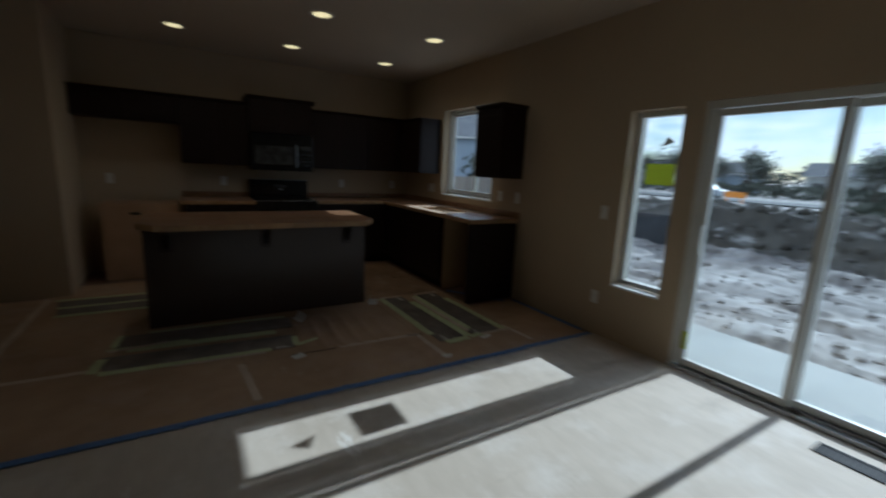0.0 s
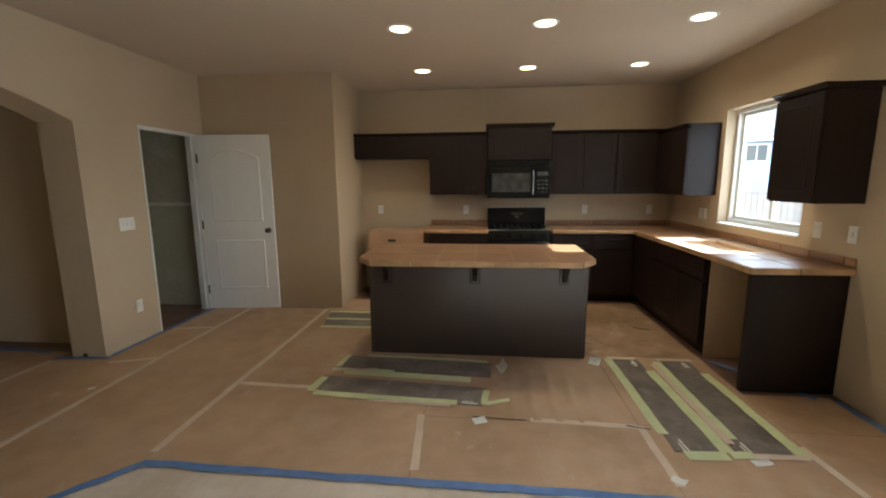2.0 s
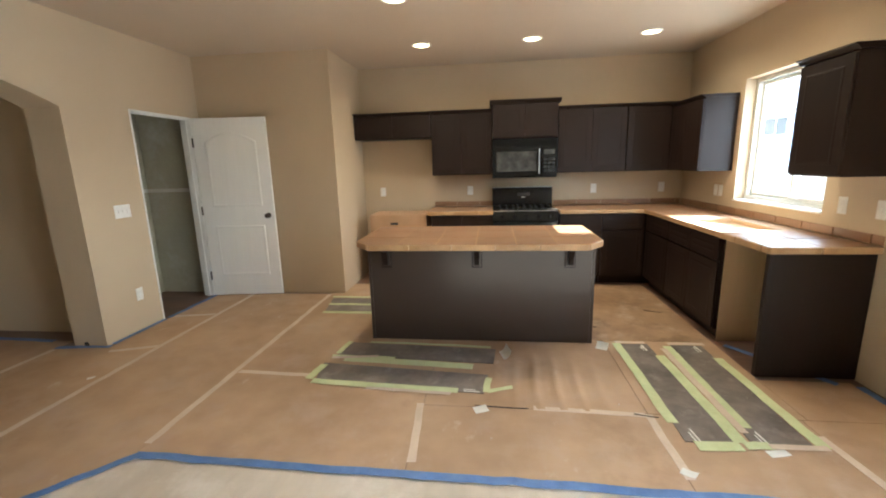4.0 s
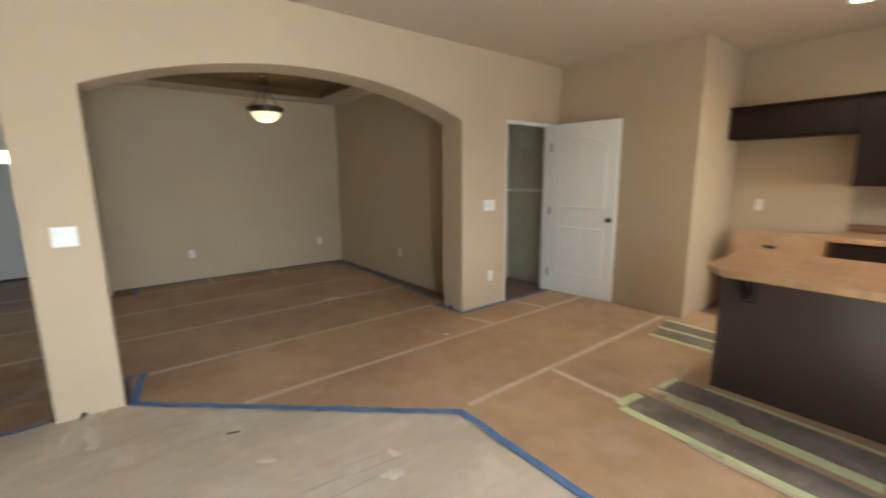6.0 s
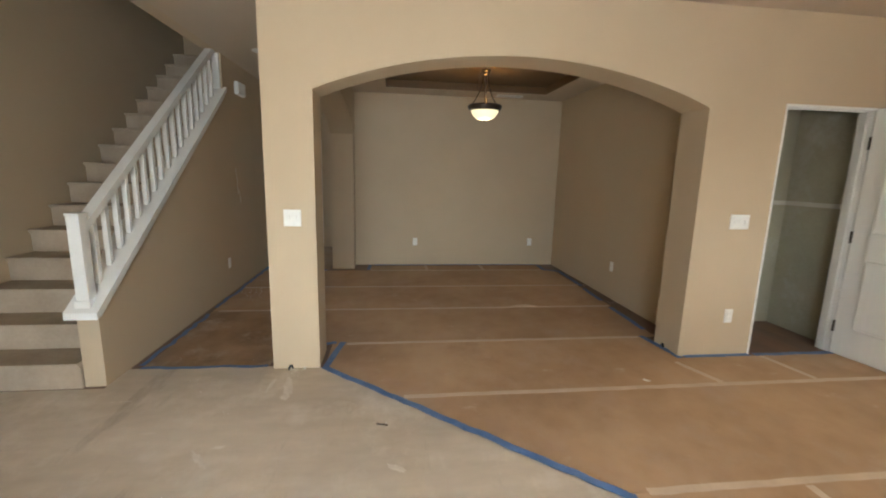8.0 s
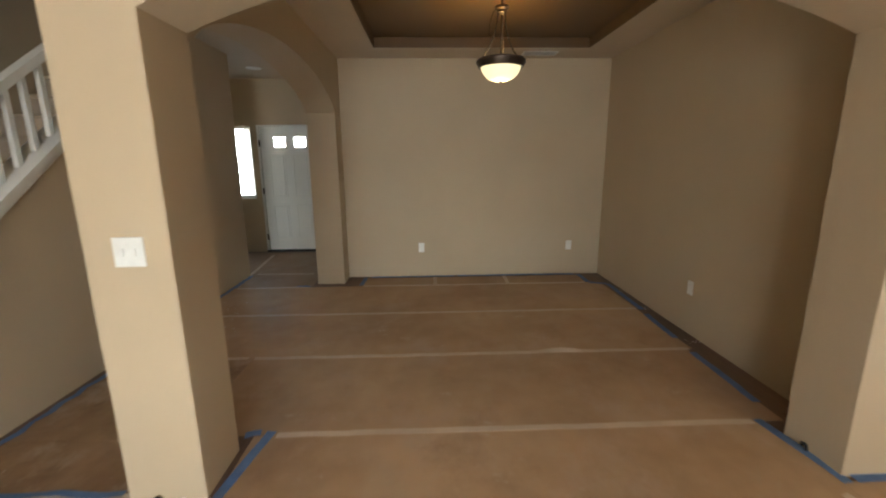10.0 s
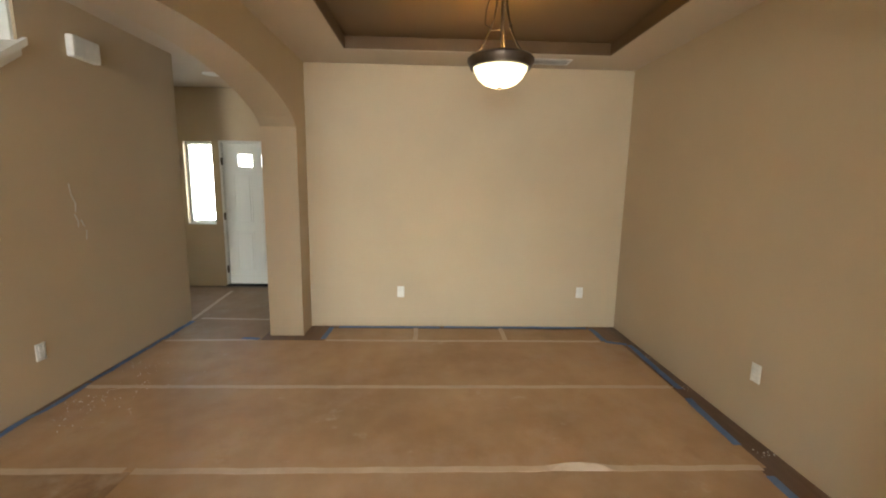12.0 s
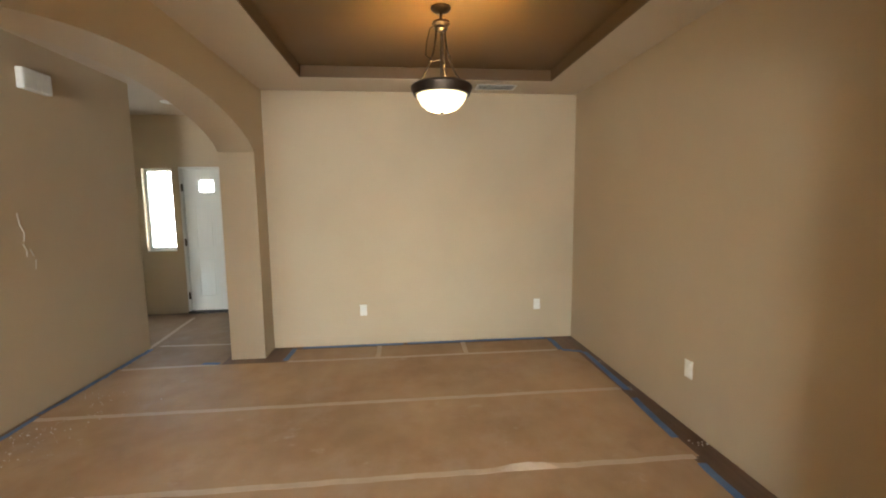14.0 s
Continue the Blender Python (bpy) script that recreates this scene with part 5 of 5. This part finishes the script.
def crumbs(name, label, spots, count, size, mat):
    bm = bmesh.new()
    for i in range(count):
        x, y, r = random.choice(spots)
        px, py = random.gauss(x, r), random.gauss(y, r)
        s = size * random.uniform(0.3, 1.0)
        m = Matrix.Translation((px, py, 0.005 + s * 0.3)) @ Euler((random.random() * 3, random.random() * 3, random.random() * 3)).to_matrix().to_4x4() @ Matrix.Diagonal((s, s * random.uniform(0.5, 1), s * 0.5, 1))
        bmesh.ops.create_icosphere(bm, subdivisions=1, radius=0.5, matrix=m)
    return solo(name, bm, mat, label, "crumbs", kind="stuff")


crumbs("plaster_crumbs", "white plaster crumbs strewn over the floor paper", [(-4.5, -0.16, 0.08), (-4.35, -0.05, 0.12), (-4.7, 0.05, 0.15), (-5.0, -0.1, 0.12)], 110, 0.011, DUST)
crumbs("plaster_crumbs", "white plaster crumbs along the dining wall", [(-5.25, 4.13, 0.02), (-4.7, 4.12, 0.03), (-3.9, 4.10, 0.03)], 30, 0.014, DUST)
crumbs("plaster_crumbs", "pale dust specks on the subfloor", [(-2.1, 0.3, 0.25), (-1.6, 1.2, 0.4), (-2.4, 0.85, 0.05), (0.6, 1.5, 0.9)], 60, 0.010, DUST)

def smear(x, y, length, width, rz, mat, label, seed):
    """A thin irregular patch of dried plaster or dirt with a ragged edge."""
    rnd = random.Random(seed)
    pts = []
    for i in range(22):
        a = 2 * math.pi * i / 22
        k = rnd.uniform(0.55, 1.0)
        pts.append((length / 2 * math.cos(a) * k, width / 2 * math.sin(a) * k))
    ob = solo("floor_smear", prism(bmesh.new(), pts, "z", 0.0003, 0.0011), mat, label, "floor mark", "floor smears")
    ob.matrix_world = pose(x, y, 0, 0, 0, rz)


PLASTER = material("dried_plaster_film", (0.62, 0.55, 0.46), (0.76, 0.70, 0.61), rough=0.85, scale=9, fine=50, bump=0.2, dist=0.003)
SCUFF = material("grey_scuff", (0.44, 0.38, 0.305), (0.56, 0.49, 0.40), rough=0.8, scale=12, fine=60, bump=0.1, dist=0.002)
wipe, scuff_label = "pale dried plaster wipe on the subfloor", "grey scuff mark on the pale subfloor"
for k, (x, y, length, width, rz) in enumerate(((-2.20, 0.70, 0.26, 0.035, -4), (-2.16, 0.82, 0.34, 0.075, 12), (-2.03, 0.83, 0.10, 0.07, 30), (-0.80, 2.01, 0.16, 0.09, 60), (-0.93, 2.10, 0.12, 0.06, 20),
                                               (-0.35, 1.30, 0.30, 0.05, 75), (-1.45, 0.55, 0.22, 0.04, 40), (-1.30, 1.55, 0.14, 0.05, 55))):
    smear(x, y, length, width, rz, PLASTER, wipe, 40 + k)
for k, (x, y, length, width, rz) in enumerate(((-0.95, 1.72, 0.34, 0.022, 86), (-0.90, 2.02, 0.42, 0.03, 82), (-0.84, 1.86, 0.5, 0.018, 88), (-0.99, 1.95, 0.3, 0.016, 80))):
    smear(x, y, length, width, rz, SCUFF, scuff_label, 60 + k)
solo("wood_splinter", boxes((-0.035, 0.035, -0.005, 0.005, 0.001, 0.007), bevel=0.001), BARK, "thin dark wood splinter on the subfloor", "splinter").matrix_world = pose(-1.672, 1.465, 0, 0, 0, 72)

# plaster scrape on the hall wall
bm = bmesh.new()
for pts in ([(-4.84, 1.46), (-4.85, 1.38), (-4.88, 1.32), (-4.87, 1.26)], [(-4.86, 1.24), (-4.885, 1.19), (-4.88, 1.15)], [(-4.91, 1.20), (-4.935, 1.15)], [(-4.95, 1.12), (-4.94, 1.05)]):
    for (xa, za), (xb, zb) in zip(pts, pts[1:]):
        tube(bm, (xa, YH + 0.0015, za), (xb, YH + 0.0015, zb), 0.005, 0.004, 6)
solo("plaster_scrape", bm, JOINT, "thin white plaster scrape on the hall wall", "wall mark")

# stickers on the narrow window
solo("window_label", boxes((XR + 0.117, XR + 0.1235, 2.09, 2.325, 1.36, 1.525)), YELLOWLABEL, "yellow product sticker on the window glass", "sticker")
solo("window_label", prism(bmesh.new(), [(2.117, 1.687), (2.221, 1.659), (2.173, 1.735)], "x", XR + 0.1185, XR + 0.1235), PLATE, "torn sticker remnant on the window glass", "sticker")

# ---------------------------------------------------------------- outside
def ground_z(x, y):
    berm = 0.95 * math.exp(-(((x - 12.2) / 1.5) ** 2)) * (1 if x > 3 else 0)
    if x < 12.2 and x > 8.5:
        berm = max(berm, 0.95 * max(0.0, min(1.0, (x - 10.2) / 1.0)))
    rough = 0.0
    if x > 4.7 and x < 40:
        rough = 0.11 * noise.noise((x * 1.9, y * 0.45, 0)) + 0.09 * noise.noise((x * 4.4, y * 1.1, 3)) + 0.05 * noise.noise((x * 9, y * 4.5, 7))
        if x > 10:
            rough *= 2.2
    return -0.22 + berm + rough


bm = bmesh.new()
gx = [-3000, -300, -60, -20, -9] + [-9 + 2 * i for i in range(1, 7)] + [4.0 + 0.09 * i for i in range(134)] + [17, 20, 25, 32, 45, 70, 130, 400, 3000]
gy = [-3000, -300, -60, -25, -14, -9] + [-6 + 0.16 * i for i in range(130)] + [18, 22, 30, 50, 120, 400, 3000]
grid = [[bm.verts.new((x, y, ground_z(x, y) if abs(x) < 100 and abs(y) < 100 else -0.25)) for y in gy] for x in gx]
for i in range(len(gx) - 1):
    for j in range(len(gy) - 1):
        bm.faces.new((grid[i][j], grid[i + 1][j], grid[i + 1][j + 1], grid[i][j + 1]))
ground = solo("ground", bm, MUD, "churned pale muddy building ground with a rough bank coloured dark for its shade", "ground", kind="structure", smooth=True)
ground.data.materials.append(DIRT)
# faces of the bank take the dirt colour darkened for shade
for p in ground.data.polygons:
    if 10.3 < p.center.x < 15 and abs(p.center.y) < 60:
        p.material_index = 1
solo("patio", boxes((XO + 0.003, 4.75, -2.5, 3.6, -0.35, -0.10), bevel=0.01), SLAB, "pale concrete patio slab outside the door", "patio", kind="structure")
solo("road", boxes((40, 47, -80, 90, -0.4, -0.13)), ASPHALT, "grey asphalt street beyond the plot", "road", kind="structure")

silt = thing("silt_fence", "black fabric silt fence with wooden stakes", "silt fence")
bm = bmesh.new()
prev = None
for i in range(60):
    y = 5.2 + 0.2 * i
    x = 10.1 + 0.12 * noise.noise((y * 0.8, 0, 5))
    cur = [bm.verts.new((x + dx, y, z)) for dx in (0, 0.02) for z in (ground_z(x, y) - 0.05, 0.55 + 0.05 * noise.noise((y, 2, 0)))]
    if prev:
        for a, b in ((0, 1), (1, 3), (3, 2)):
            bm.faces.new((prev[a], prev[b], cur[b], cur[a]))
    prev = cur
part("fabric", bm, SILT, silt)
for i in range(7):
    part("stake", boxes((10.2, 10.24, 5.4 + 1.8 * i, 5.44 + 1.8 * i, -0.4, 0.62)), FENCE, silt, "wooden stake")


def house(x, y, w, d, h, roof_h, rz, wall_mat, label, wins, ridge="x"):
    ob = thing("house", label, "house", "neighbouring houses", at=pose(x, y, -0.25, 0, 0, rz))
    part("wall", boxes((-w / 2, w / 2, -d / 2, d / 2, 0, h)), wall_mat, ob)
    o = 0.45
    bm = bmesh.new()
    if ridge == "x":
        prism(bm, [(-d / 2 - o, h - 0.02), (0, h + roof_h), (d / 2 + o, h - 0.02), (d / 2 + o, h - 0.2), (0, h + roof_h - 0.18), (-d / 2 - o, h - 0.2)], "x", -w / 2 - o, w / 2 + o)
    else:
        prism(bm, [(-w / 2 - o, h - 0.02), (0, h + roof_h), (w / 2 + o, h - 0.02), (w / 2 + o, h - 0.2), (0, h + roof_h - 0.18), (-w / 2 - o, h - 0.2)], "y", -d / 2 - o, d / 2 + o)
    part("roof", bm, ROOF, ob)
    bm = bmesh.new()
    if ridge == "x":
        for s in (-1, 1):
            prism(bm, [(-d / 2, h), (d / 2, h), (0, h + roof_h - 0.2)], "x", s * w / 2 - 0.05, s * w / 2 + 0.05)
    else:
        for s in (-1, 1):
            prism(bm, [(-w / 2, h), (w / 2, h), (0, h + roof_h - 0.2)], "y", s * d / 2 - 0.05, s * d / 2 + 0.05)
    part("gable", bm, wall_mat, ob)
    part("gutter", boxes((-w / 2 - o, w / 2 + o, -d / 2 - o - 0.12, -d / 2 - o, h - 0.22, h - 0.08)), WHITE, ob, "white gutter")
    for wx, wz, ww, wh in wins:
        win = part("window", boxes((wx - ww / 2, wx + ww / 2, -d / 2 - 0.03, -d / 2 - 0.002, wz, wz + wh)), DARKGLASS, ob)
        fr = [(wx - ww / 2 - 0.09, wx - ww / 2, wz - 0.09, wz + wh + 0.09), (wx + ww / 2, wx + ww / 2 + 0.09, wz - 0.09, wz + wh + 0.09), (wx - ww / 2, wx + ww / 2, wz + wh, wz + wh + 0.09), (wx - ww / 2, wx + ww / 2, wz - 0.09, wz), (wx - 0.03, wx + 0.03, wz, wz + wh)]
        part("frame", boxes(*[(a, b, -d / 2 - 0.06, -d / 2 - 0.031, c, e) for a, b, c, e in fr]), WHITE, win)
    return ob


house(25.5, 39.0, 20, 9, 4.9, 2.8, -30, SIDING, "grey-blue two-storey neighbouring house with white windows", [(-7.6, 3.2, 1.2, 1.2), (-4.6, 3.2, 1.2, 1.2), (-1.5, 3.2, 1.3, 1.2), (2.5, 3.2, 1.2, 1.2), (6, 3.2, 1.2, 1.2), (2.0, 0.9, 1.4, 1.3), (6, 0.9, 1.4, 1.3)])
house(76, 50, 11, 8, 3.4, 2.0, -58, SIDINGW, "pale distant house across the street", [(-3, 1, 1.4, 1.2), (2, 1, 1.4, 1.2)])
house(80, 70, 13, 9, 3.4, 2.2, -50, SIDINGW, "pale distant house behind the street", [(-3, 1, 1.4, 1.2), (3, 1, 1.4, 1.2)])
house(80, 37, 9, 7, 3.2, 1.9, -68, SIDING, "grey-blue distant house across the street", [(-3, 1, 1.4, 1.2), (2.5, 1, 1.4, 1.2)])
house(82, 22, 9, 8, 3.2, 2.0, -80, SIDINGW, "pale distant house at the end of the street", [(-3, 1, 1.4, 1.2), (2.5, 1, 1.4, 1.2)])
house(70, 9, 10, 8, 3.4, 2.2, -95, SIDING, "low grey-blue distant house beyond the trees", [(-3, 1, 1.4, 1.2), (2.5, 1, 1.4, 1.2)])

fence = thing("board_fence", "weathered grey board fence beside the neighbouring house", "fence")
board = mesh_of("board", boxes((0, 0.135, 0, 0.02, 0, 1.5)), FENCE)
fm = pose(4.5, 13.0, -0.3, 0, 0, -8)
for i in range(62):
    ob = new("board", board)
    ob.parent = fence
    ob.matrix_local = fm @ pose(0.143 * i, 0, random.uniform(-0.015, 0.015))
for z in (0.35, 1.2):
    part("rail", boxes((0, 8.9, 0.021, 0.06, z, z + 0.09)), FENCE, fence).matrix_local = fm


def tree(x, y, h, spread, seed, label, leaves=500, z=-0.25):
    rnd = random.Random(seed)
    ob = thing("tree", label, "tree", "distant trees", at=pose(x, y, z))
    bm, tips = bmesh.new(), []

    def limb(p, d, length, r, depth):
        q = p + d * length
        tube(bm, p, q, r, r * 0.62, 6)
        if depth == 0:
            tips.append(q)
            return
        for _ in range(rnd.choice((3, 4))):
            nd = (d + Vector((rnd.uniform(-1, 1), rnd.uniform(-1, 1), rnd.uniform(-0.1, 0.7))) * 0.75).normalized()
            limb(q, nd, length * rnd.uniform(0.6, 0.8), r * 0.6, depth - 1)
        tips.append(q)

    limb(Vector((0, 0, 0)), Vector((0, 0, 1)), h * 0.3, h * 0.03, 3)
    part("trunk", bm, BARK, ob)
    verts, faces = [], []
    for i in range(leaves):
        c = rnd.choice(tips) + Vector((rnd.gauss(0, spread), rnd.gauss(0, spread), rnd.gauss(0, spread)))
        u = Vector((rnd.uniform(-1, 1), rnd.uniform(-1, 1), rnd.uniform(-1, 1))).normalized()
        v = u.orthogonal().normalized()
        s = rnd.uniform(0.12, 0.28)
        k = len(verts)
        verts += [c - u * s, c + v * s * 0.6, c + u * s, c - v * s * 0.6]
        faces.append((k, k + 1, k + 2, k + 3))
    me = bpy.data.meshes.new("crown")
    me.from_pydata(verts, [], faces)
    me.materials.append(LEAF)
    cr = new("crown", me)
    cr.parent = ob
    return ob


for i, (x, y, h) in enumerate(((56, 33, 6.5), (72, 48, 7), (70, 30, 7), (72, 18, 7), (74, 12, 6), (72, 0, 7), (74, 54, 7), (66, 33, 5.5), (64, 26, 5), (60, 14, 5.5), (70, 40, 6.5), (52, 10, 5.5), (48, 3, 5))):
    tree(x, y, h, 0.7, i, "bare-branched tree with sparse dull foliage", 700)
tree(10.4, 13.6, 2.4, 0.3, 31, "small green shrub by the board fence", 300)

bank = bmesh.new()
rnd = random.Random(5)
for i in range(420):
    y = rnd.uniform(-8, 5.0)
    x = rnd.uniform(10.3, 13.0)
    s = rnd.uniform(0.05, 0.28)
    m = Matrix.Translation((x, y, ground_z(x, y) + s * 0.15)) @ Euler((rnd.random() * 3, rnd.random() * 3, rnd.random() * 3)).to_matrix().to_4x4() @ Matrix.Diagonal((s, s * rnd.uniform(0.5, 1), s * rnd.uniform(0.4, 0.8), 1))
    bmesh.ops.create_icosphere(bank, subdivisions=1, radius=0.6, matrix=m)
solo("dirt_clods", bank, DIRT, "grey dirt clods and rubble strewn on the bank", "rubble", kind="stuff")

car = thing("car", "silver parked car across the street", "car", at=pose(43.0, 22.5, -0.12, 0, 0, 92))
part("body", prism(bmesh.new(), [(-2.2, 0.3), (-2.2, 0.75), (-2.0, 0.85), (-1.35, 0.92), (-0.75, 1.4), (0.9, 1.42), (1.6, 0.95), (2.2, 0.82), (2.25, 0.35)], "y", -0.85, 0.85), CARPAINT, car)
part("side_window", prism(bmesh.new(), [(-1.15, 0.95), (-0.7, 1.33), (0.85, 1.35), (1.35, 0.97)], "y", -0.865, 0.865), DARKGLASS, car)
for x in (-1.4, 1.4):
    for y in (-0.78, 0.78):
        w = part("wheel", tube(bmesh.new(), (x, y - 0.1, 0.32), (x, y + 0.1, 0.32), 0.32, seg=20), RUBBER, car, smooth=True)
        part("rim", tube(bmesh.new(), (x, y - 0.105, 0.32), (x, y + 0.105, 0.32), 0.2, seg=16), CHROME, w, smooth=True)
digger = thing("barrier", "orange construction barrier on the bank", "barrier", at=pose(31.5, 14.2, -0.12, 0, 0, 80))
part("board", boxes((-0.7, 0.7, -0.04, 0.04, 0.55, 0.95), bevel=0.01), ORANGE, digger)
for x in (-0.5, 0.5):
    part("leg", boxes((x - 0.05, x + 0.05, -0.3, 0.3, 0, 0.06), (x - 0.03, x + 0.03, -0.035, 0.035, 0.06, 0.55)), ORANGE, digger)

# far tree line and the low brush before the houses
def belt(name, seed, count, x0, x1, y0, y1, base, label):
    verts, faces = [], []
    rnd = random.Random(seed)
    for i in range(count):
        x, y = rnd.uniform(x0, x1), rnd.uniform(y0, y1)
        h = base * (1 + 0.7 * noise.noise((y * 0.12, 0, seed)) + 0.45 * noise.noise((y * 0.45, 4, seed)))
        c = Vector((x, y, -0.2 + h * rnd.random() ** 0.6 * 1.6))
        u = Vector((rnd.uniform(-1, 1), rnd.uniform(-1, 1), rnd.uniform(-1, 1))).normalized()
        v = u.orthogonal().normalized()
        q = rnd.uniform(0.2, 0.5)
        k = len(verts)
        verts += [c - u * q, c + v * q * 0.7, c + u * q, c - v * q * 0.7]
        faces.append((k, k + 1, k + 2, k + 3))
    me = bpy.data.meshes.new(name)
    me.from_pydata(verts, [], faces)
    me.materials.append(LEAF)
    tagged(new(name, me), label, "woods", "", "stuff")


belt("far_woods", 9, 11000, 90, 98, -50, 130, 2.6, "dark distant belt of dull trees and brush")
belt("roadside_brush", 12, 7000, 60, 68, -30, 90, 0.85, "low dull brush along the far side of the street")
belt("bank_brush", 14, 5000, 19, 23, -14, 5.5, 0.75, "dark scrubby brush behind the dirt bank")

# small lumps over the churned ground
verts, faces = [], []
rnd = random.Random(21)
for i in range(3600):
    x, y = 4.9 + 8.2 * rnd.random(), rnd.uniform(-6, 13)
    r = 0.015 + 0.06 * rnd.random() ** 3
    z = ground_z(x, y) + r * 0.2
    k = len(verts)
    turn = rnd.uniform(0, 2)
    ring = [(turn + 1.57 * q, r * rnd.uniform(0.7, 1.3)) for q in range(4)]
    verts += [(x + d * math.cos(a), y + d * math.sin(a), z) for a, d in ring] + [(x, y, z + r * rnd.uniform(0.4, 0.9)), (x, y, z - r * 0.8)]
    for q in range(4):
        faces += [(k + q, k + (q + 1) % 4, k + 4), (k + (q + 1) % 4, k + q, k + 5)]
me = bpy.data.meshes.new("mud_lumps")
me.from_pydata(verts, [], faces)
me.materials.append(MUD)
tagged(new("mud_lumps", me), "small dried mud lumps strewn over the ground", "rubble", "", "stuff")

# porch outside the front door
# the porch roof is out of view, added to cut sky light into the hall
solo("porch_roof", boxes((-10.2, XF - 0.153, -3.2, 2.2, 2.62, 2.75)), WHITE, "unseen white porch ceiling added to shade the front door", "porch roof", kind="structure")
solo("porch_floor", boxes((-10.2, XF - 0.153, -3.2, 2.2, -0.3, -0.03)), SLAB, "concrete porch slab outside the front door", "porch", kind="structure")
solo("porch_post", boxes((-9.95, -9.75, -1.75, -1.55, -0.03, 2.62), (-9.98, -9.72, -1.78, -1.52, -0.03, 0.15), (-9.98, -9.72, -1.78, -1.52, 2.5, 2.62), bevel=0.01), WHITE, "white square porch post", "porch post")
house(-24, -6, 14, 9, 5.2, 2.2, 90, SIDINGW, "pale house across the front street", [(-4, 3.2, 1.3, 1.2), (0, 3.2, 1.3, 1.2), (4, 3.2, 1.3, 1.2), (-3, 0.9, 1.4, 1.3), (3, 0.9, 1.4, 1.3)])

# cable stubs left at the pier feet
for x, y in ((-2.66, 3.905 - 0.012), (-2.44, 0.79)):
    bm = bmesh.new()
    pts = [(x, y, 0.004), (x + 0.012, y - 0.006, 0.03), (x + 0.035, y - 0.012, 0.035), (x + 0.05, y - 0.02, 0.012)]
    for p, q in zip(pts, pts[1:]):
        tube(bm, p, q, 0.008, seg=8)
    solo("cable_stub", bm, RUBBER, "short black cable stub at the foot of a pier", "cable", "cable stubs", smooth=True)
